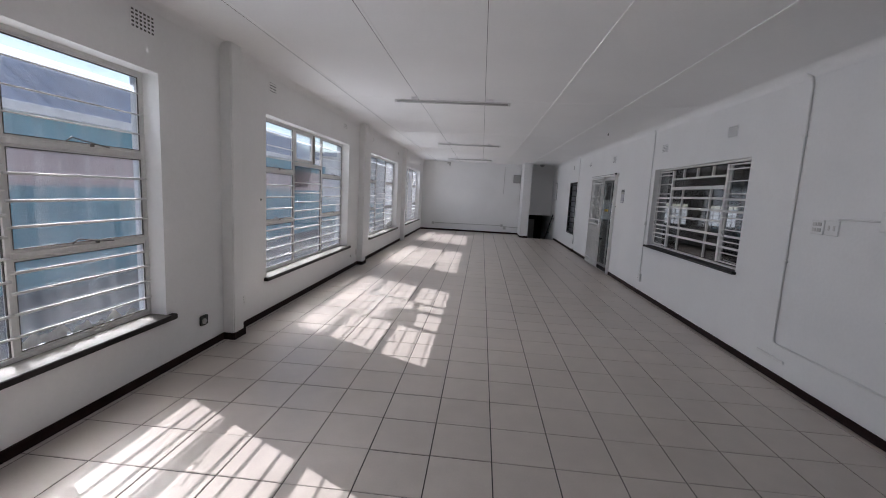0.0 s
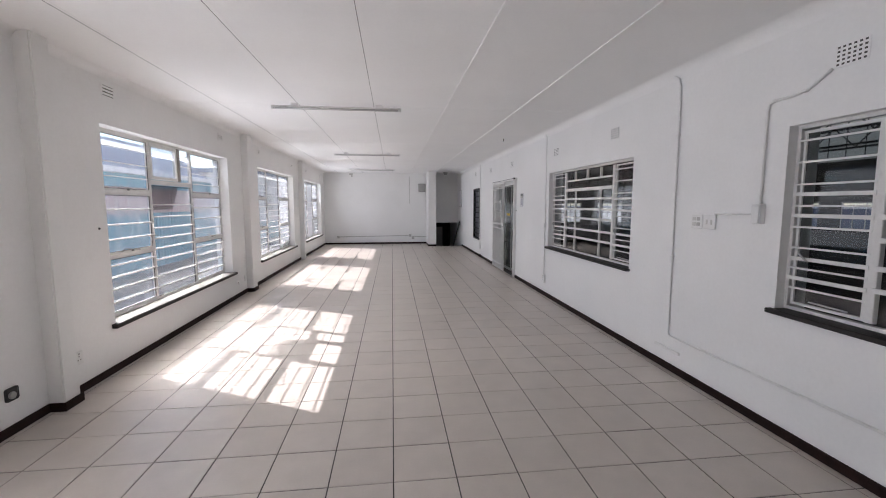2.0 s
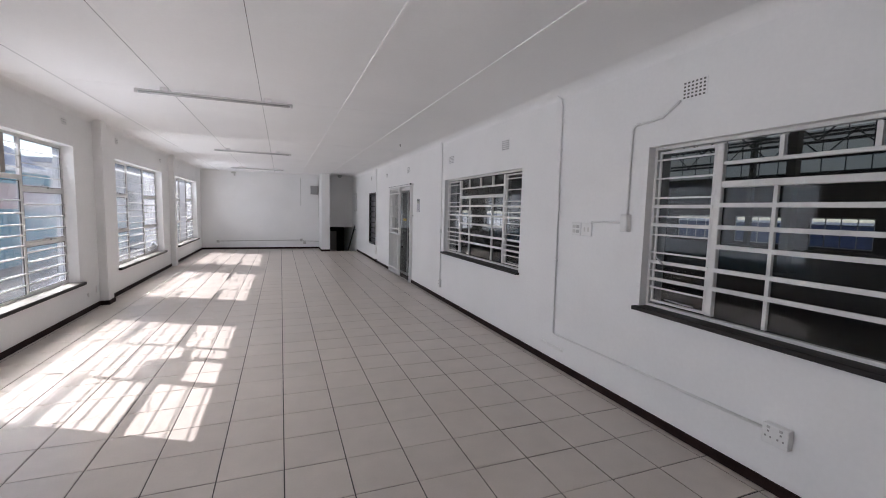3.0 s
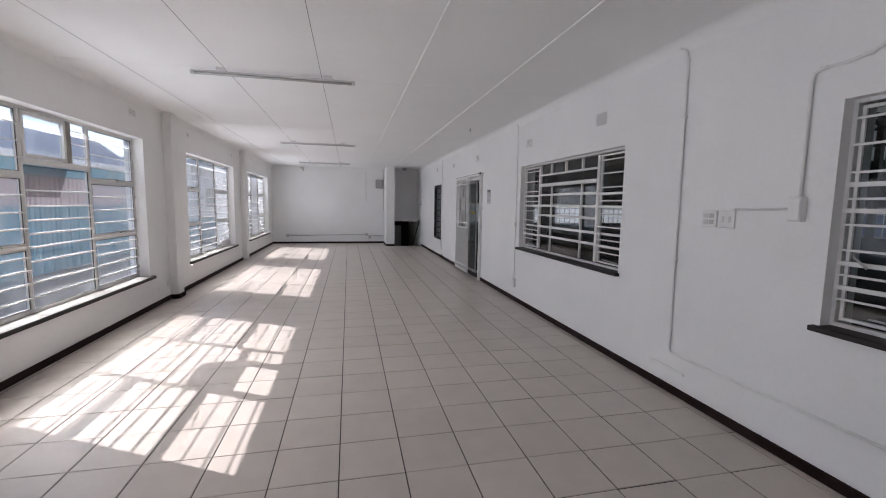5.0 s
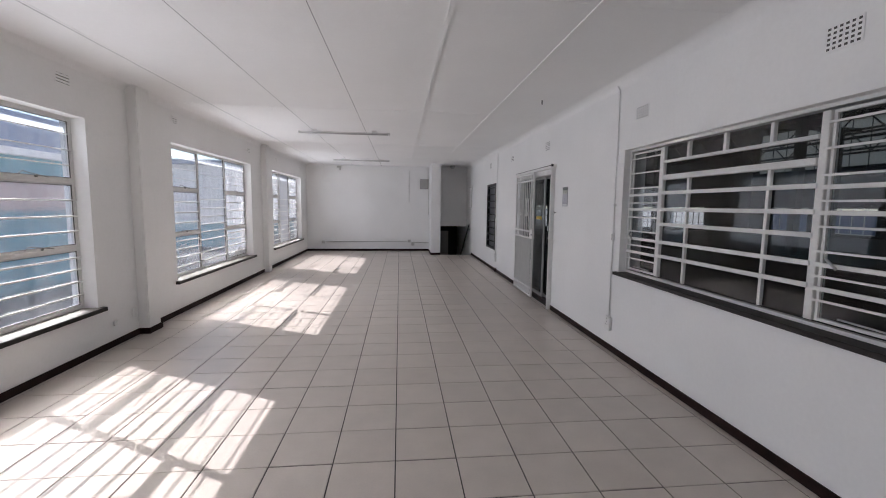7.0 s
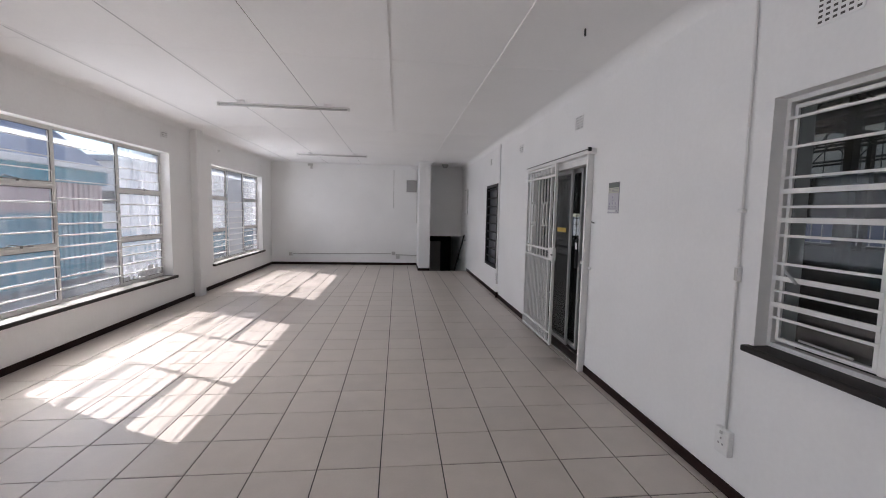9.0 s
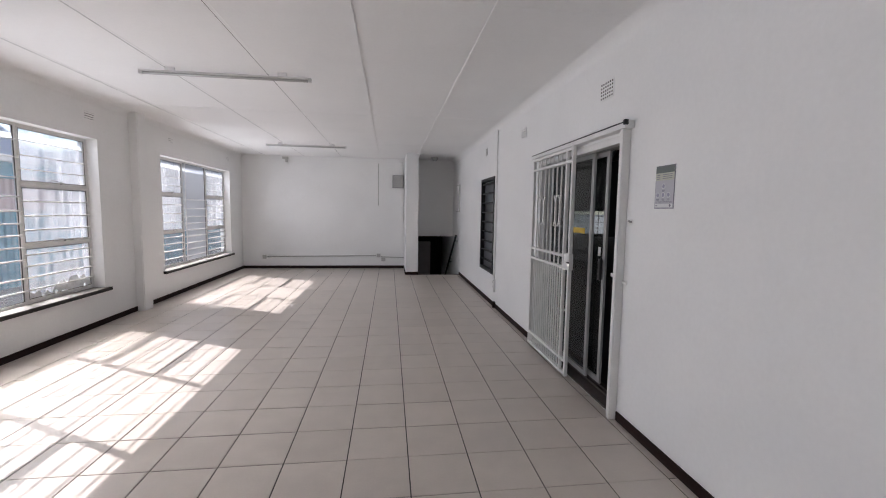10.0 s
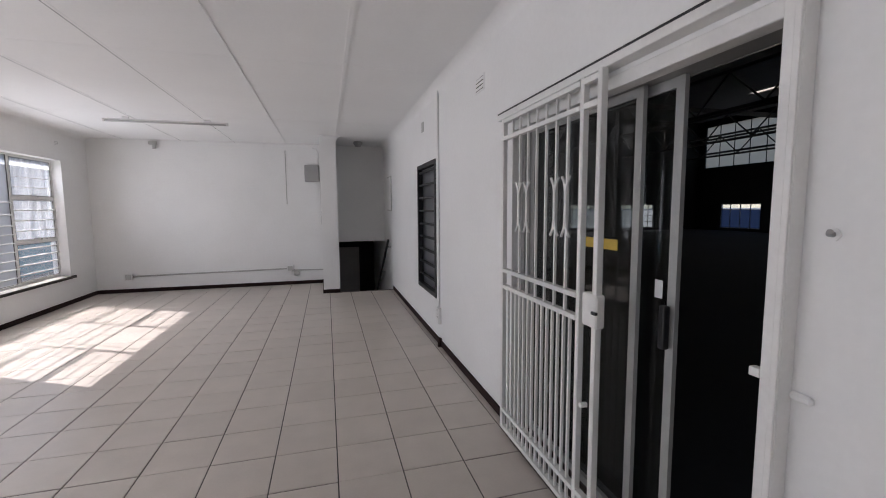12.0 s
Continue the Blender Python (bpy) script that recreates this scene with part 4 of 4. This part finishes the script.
NX, NY1 = -6.4, 16.6
shed = thing("neighbour_shed", "long corrugated shed, teal below and faded pink above", "shed", (NX - 4, 2, -0.25))
part("lower_cladding", corrugated(NX, -14, NY1, -0.25, 1.34), TEAL_SHEET, shed, "teal corrugated sheeting")
part("upper_cladding", corrugated(NX + 0.03, -14, NY1, 1.32, 2.02), PINK_SHEET, shed, "faded pink corrugated sheeting")
part("eave_band", box(NX - 0.1, NX + 0.12, -14.2, NY1 + 0.2, 2.00, 2.33, 0.01), TEAL_SHEET, shed, "teal eave band")
part("gutter", box(NX + 0.02, NX + 0.24, -14.2, NY1 + 0.2, 2.33, 2.47, 0.02, 2), FASCIA, shed, "white gutter")
roof = bmesh.new()
for a, b in (((NX + 0.05, 2.48), (NX - 1.2, 3.45)), ((NX - 1.2, 3.45), (NX - 10.0, 2.5))):
    rv = [roof.verts.new((a[0], -14.2, a[1])), roof.verts.new((a[0], NY1 + 0.2, a[1])), roof.verts.new((b[0], NY1 + 0.2, b[1])), roof.verts.new((b[0], -14.2, b[1]))]
    roof.faces.new(rv)
k = -14.2
while k < NY1:
    for a, b in (((NX + 0.05, 2.48), (NX - 1.2, 3.45)),):
        rv = [roof.verts.new((a[0], k, a[1] + 0.03)), roof.verts.new((a[0], k + 0.05, a[1] + 0.03)), roof.verts.new((b[0], k + 0.05, b[1] + 0.03)), roof.verts.new((b[0], k, b[1] + 0.03))]
        roof.faces.new(rv)
    k += 0.35
part("roof", roof, ROOF_SHEET, shed, "grey-blue sheet roof")
part("end_wall", box(NX - 9.9, NX - 0.05, NY1 - 0.15, NY1, -0.25, 2.5), RENDERED, shed, "white end wall")
part("core_wall", box(NX - 9.9, NX - 0.12, -14, NY1 - 0.2, -0.25, 2.4), DARK_WALL, shed)

house = thing("white_building", "low white rendered building with small dark windows", "building", (-12, 25, -0.25))
part("wall", box(-16, -6.0, 20.5, 34, -0.25, 3.0, 0.02), RENDERED, house)
part("roof", box(-16.3, -5.7, 20.2, 34.3, 3.0, 3.18, 0.02), ROOF_SHEET, house)
for x in (-13.2, -9.6):
    w = part("window", box(x, x + 1.3, 20.46, 20.52, 1.55, 2.0), SOCKET_DARK, house)
    part("window_frame", box(x - 0.05, x + 1.35, 20.44, 20.47, 1.47, 1.55), FASCIA, w)
    part("glazing_bar", box(x + 0.62, x + 0.68, 20.44, 20.47, 1.55, 2.0), FASCIA, w)
for y in (22.5, 26.0, 29.5):
    w = part("window", box(-6.02, -5.97, y, y + 1.2, 1.2, 2.1), SOCKET_DARK, house)
    part("window_frame", box(-5.98, -5.94, y - 0.05, y + 1.25, 1.12, 1.2), FASCIA, w)
part("base_band", box(-16.03, -5.97, 20.47, 34.03, -0.25, 0.7), TEAL_SHEET, house, "teal painted base band")

# ---------------- the warehouse ----------------
WX1, WY0, WY1, WH = 26.0, -16.0, 31.0, 6.0
structure(part("floor_warehouse", box(RX + 0.23, WX1, WY0, WY1, -0.2, -0.02), CONCRETE), "warehouse concrete floor, coloured near black for the dim hall", "floor")
fw = []
y = WY0 + 3.88
while y < WY1 - 3.5:
    fw.append((y, y + 2.6))
    y += 3.87
structure(part("wall_warehouse_far", slab_with_holes("x", WX1, WX1 + 0.2, WY0, WY1, -0.2, WH + 1.2, [(a, b, 0.15, 1.66) for a, b in fw] + [(WY0 + 0.5, WY1 - 0.5, 4.0, 6.6)]), DARK_WALL), "warehouse wall with a row of low windows, coloured near black for the dim hall", "wall")
for a, b in fw:
    w = thing("warehouse_window", "low steel window with a pale obscured lower pane", "window", (WX1, (a + b) / 2, 0.15), group="far warehouse windows")
    part("window_frame", frame_bm(WX1 + 0.05, WX1 + 0.1, a, b, 0.15, 1.66, 0.05), STEEL, w)
    pane("lower_pane", box(WX1 + 0.07, WX1 + 0.075, a + 0.05, b - 0.05, 0.20, 1.29), FAR_BLUE, w, "obscured bluish pane")
    pane("upper_pane", box(WX1 + 0.07, WX1 + 0.075, a + 0.05, b - 0.05, 1.31, 1.61), FAR_CLEAR, w, "clear upper pane")
    part("transom", box(WX1 + 0.04, WX1 + 0.09, a + 0.05, b - 0.05, 1.285, 1.315), STEEL, w)
    for k in (1, 2, 3):
        yy = a + (b - a) * k / 4
        part("glazing_bar", box(WX1 + 0.04, WX1 + 0.09, yy - 0.02, yy + 0.02, 0.20, 1.61), STEEL, w)
band = thing("clerestory", "band of translucent sheeting high on the far warehouse wall", "window", (WX1, 12, 4.0), kind="structure")
yy = WY0 + 0.5
while yy < WY1 - 0.6:
    pane("sheet", box(WX1 + 0.08, WX1 + 0.09, yy + 0.02, yy + 0.98, 4.0, 6.6), ROOFLIGHT, band)
    part("rib", box(WX1 + 0.05, WX1 + 0.09, yy - 0.02, yy + 0.02, 4.0, 6.6), TRUSS, band)
    yy += 1.0
for z in (4.9, 5.8):
    part("girt", box(WX1 + 0.03, WX1 + 0.08, WY0 + 0.5, WY1 - 0.5, z - 0.06, z + 0.06), TRUSS, band)
structure(part("wall_warehouse_south", box(RX + 0.23, WX1, WY0 - 0.2, WY0, -0.2, WH + 1.2), DARK_WALL), "warehouse end wall, coloured near black for the dim hall", "wall")
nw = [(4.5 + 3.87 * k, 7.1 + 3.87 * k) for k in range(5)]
structure(part("wall_warehouse_north", slab_with_holes("y", WY1, WY1 + 0.2, RX + 0.23, WX1, -0.2, WH + 1.2, [(a, b, 0.15, 1.66) for a, b in nw]), DARK_WALL), "warehouse end wall with a row of low windows, coloured near black for the dim hall", "wall")
for a, b in nw:
    w = thing("warehouse_window", "low steel window with pale obscured panes, bright in the sun", "window", ((a + b) / 2, WY1, 0.15), group="far warehouse windows")
    rim = bmesh.new()
    bx(rim, a, a + 0.05, WY1 + 0.05, WY1 + 0.1, 0.15, 1.66)
    bx(rim, b - 0.05, b, WY1 + 0.05, WY1 + 0.1, 0.15, 1.66)
    bx(rim, a + 0.05, b - 0.05, WY1 + 0.05, WY1 + 0.1, 0.15, 0.20)
    bx(rim, a + 0.05, b - 0.05, WY1 + 0.05, WY1 + 0.1, 1.61, 1.66)
    part("window_frame", rim, TRUSS, w)
    pane("lower_pane", box(a + 0.05, b - 0.05, WY1 + 0.07, WY1 + 0.075, 0.20, 1.29), FAR_PALE, w, "pale obscured pane")
    pane("upper_pane", box(a + 0.05, b - 0.05, WY1 + 0.07, WY1 + 0.075, 1.31, 1.61), FAR_CLEAR, w, "clear upper pane")
    for z in (0.55, 0.92, 1.30):
        part("transom", box(a + 0.05, b - 0.05, WY1 + 0.04, WY1 + 0.07, z - 0.015, z + 0.015), TRUSS, w)
    for k in range(1, 6):
        xx = a + (b - a) * k / 6
        part("glazing_bar", box(xx - 0.02, xx + 0.02, WY1 + 0.035, WY1 + 0.07, 0.20, 1.61), TRUSS, w)
structure(part("wall_warehouse_upper", box(RX - 0.0, RX + 0.23, WY0, WY1, H + 0.26, WH + 1.2), DARK_WALL), "sheeting above the offices, coloured near black for the dim hall", "wall")
structure(part("wall_warehouse_south_west", box(RX, RX + 0.23, WY0, Y0 - 0.2, -0.2, H + 0.26), DARK_WALL), "warehouse side wall, coloured near black for the dim hall", "wall")
structure(part("wall_warehouse_north_west", box(RX, RX + 0.23, 19.2, WY1, -0.2, H + 0.26), DARK_WALL), "warehouse side wall, coloured near black for the dim hall", "wall")
lights = [(x, x + 0.45, yy, yy + 6.5) for x in (16.5, 22.0) for yy in (-14.0, -6.0, 2.0, 10.0, 18.0)]
structure(part("roof_warehouse", slab_with_holes("z", WH + 1.0, WH + 1.1, RX, WX1 + 0.2, WY0 - 0.2, WY1 + 0.2, lights), ROOF_UNDER), "dark sheet roof with translucent strips", "roof")
for x0, x1, yy0, yy1 in lights:
    structure(part("window_rooflight", box(x0, x1, yy0, yy1, WH + 1.04, WH + 1.05), ROOFLIGHT), "translucent rooflight sheet", "rooflight")


def truss(x):
    """A lattice girder along y."""
    t = thing("roof_truss", "grey steel lattice truss under the warehouse roof", "truss", (x, 12, 4.6), group="roof trusses")
    for z in (4.55, 5.75):
        part("chord", box(x - 0.06, x + 0.06, WY0, WY1, z - 0.05, z + 0.05), TRUSS, t)
    web = bmesh.new()
    yy, up = WY0, True
    while yy < WY1 - 1.2:
        sub = pipe([(x, yy, 4.58 if up else 5.72), (x, yy + 1.2, 5.72 if up else 4.58)], 0.035, 5)
        me = bpy.data.meshes.new("tmp")
        sub.to_mesh(me)
        sub.free()
        web.from_mesh(me)
        bpy.data.meshes.remove(me)
        yy, up = yy + 1.2, not up
    tagged(part("web", web, TRUSS, t), kind="stuff")


for x in (8.8, 14.3, 19.8, 24.8):
    truss(x)
for y in (-8.0, 0.0, 8.0, 16.0, 24.0):
    pu = thing("roof_rafter", "grey steel rafter across the warehouse", "rafter", (14, y, 5.9), group="roof rafters")
    part("rafter_beam", box(RX + 0.23, WX1, y - 0.07, y + 0.07, 5.82, 6.02), TRUSS, pu)
    for x in (14.3, 24.8):
        co = thing("steel_column", "dark steel column in the warehouse", "column", (x, y, 0), group="warehouse columns")
        part("column_shaft", box(x - 0.12, x + 0.12, y - 0.12, y + 0.12, -0.02, 5.8), TRUSS, co)
        part("column_base", box(x - 0.22, x + 0.22, y - 0.22, y + 0.22, -0.02, 0.02), TRUSS, co)

# ---------------- the tiled floor ----------------
floor = structure(part("floor", slab_with_holes("z", -0.2, -0.004, LX - 0.2, RX + 0.005, Y0 - 0.2, Y1 + 0.2, [(PIER_X1, RX + 0.005, STAIR_Y, Y1 + 0.2)]), GROUT), "pale beige ceramic tile floor with dark joints", "floor")
TX, TY, OX, OY, GAP = 0.3632, 0.3593, 0.032, 2.588, 0.0035


def tile_verts(w, d):
    c = 0.0022
    vs = [(sx * w / 2, sy * d / 2, -0.006) for sx, sy in ((-1, -1), (1, -1), (1, 1), (-1, 1))]
    vs += [(sx * w / 2, sy * d / 2, -0.0018) for sx, sy in ((-1, -1), (1, -1), (1, 1), (-1, 1))]
    vs += [(sx * (w / 2 - c), sy * (d / 2 - c), 0.0) for sx, sy in ((-1, -1), (1, -1), (1, 1), (-1, 1))]
    fs = [(8, 9, 10, 11)]
    for k in range(4):
        j = (k + 1) % 4
        fs += [(k, j, 4 + j, 4 + k), (4 + k, 4 + j, 8 + j, 8 + k)]
    return vs, fs


tile_meshes = {}
rest_v, rest_f = [], []
rng = random.Random(4)
single = 0
for i in range(-8, 10):
    for j in range(-17, 42):
        x0, x1 = max(OX + TX * i, LX), min(OX + TX * (i + 1), RX)
        y0, y1 = max(OY + TY * j, Y0), min(OY + TY * (j + 1), Y1)
        if x1 - x0 < 0.02 or y1 - y0 < 0.02:
            continue
        if x0 > PIER_X0 - 0.05 and y1 > STAIR_Y:
            y1 = STAIR_Y
            if y1 - y0 < 0.02:
                continue
        w, d = round(x1 - x0 - 2 * GAP, 4), round(y1 - y0 - 2 * rng.choice((0.0016, 0.0024, 0.0032, 0.0040)), 4)
        lift = rng.uniform(-0.0004, 0.0004)
        cx, cy = (x0 + x1) / 2, (y0 + y1) / 2 + rng.uniform(-0.0012, 0.0012)
        if 0 <= i <= 7 and 0 <= j <= 36 and single < 300:
            key = (w, d)
            if key not in tile_meshes:
                vs, fs = tile_verts(w, d)
                me = bpy.data.meshes.new("tile")
                me.from_pydata(vs, [], fs)
                me.materials.append(TILE)
                tile_meshes[key] = me
            ob = new("tile", tile_meshes[key])
            ob.location = (cx, cy, lift)
            ob.parent = floor
            single += 1
        else:
            vs, fs = tile_verts(w, d)
            n0 = len(rest_v)
            rest_v += [(a + cx, b + cy, c + lift) for a, b, c in vs]
            rest_f += [tuple(n0 + q for q in f) for f in fs]
me = bpy.data.meshes.new("tiles")
me.from_pydata(rest_v, [], rest_f)
me.materials.append(TILE)
rest = new("tiles", me)
rest.parent = floor
tagged(rest, kind="stuff")
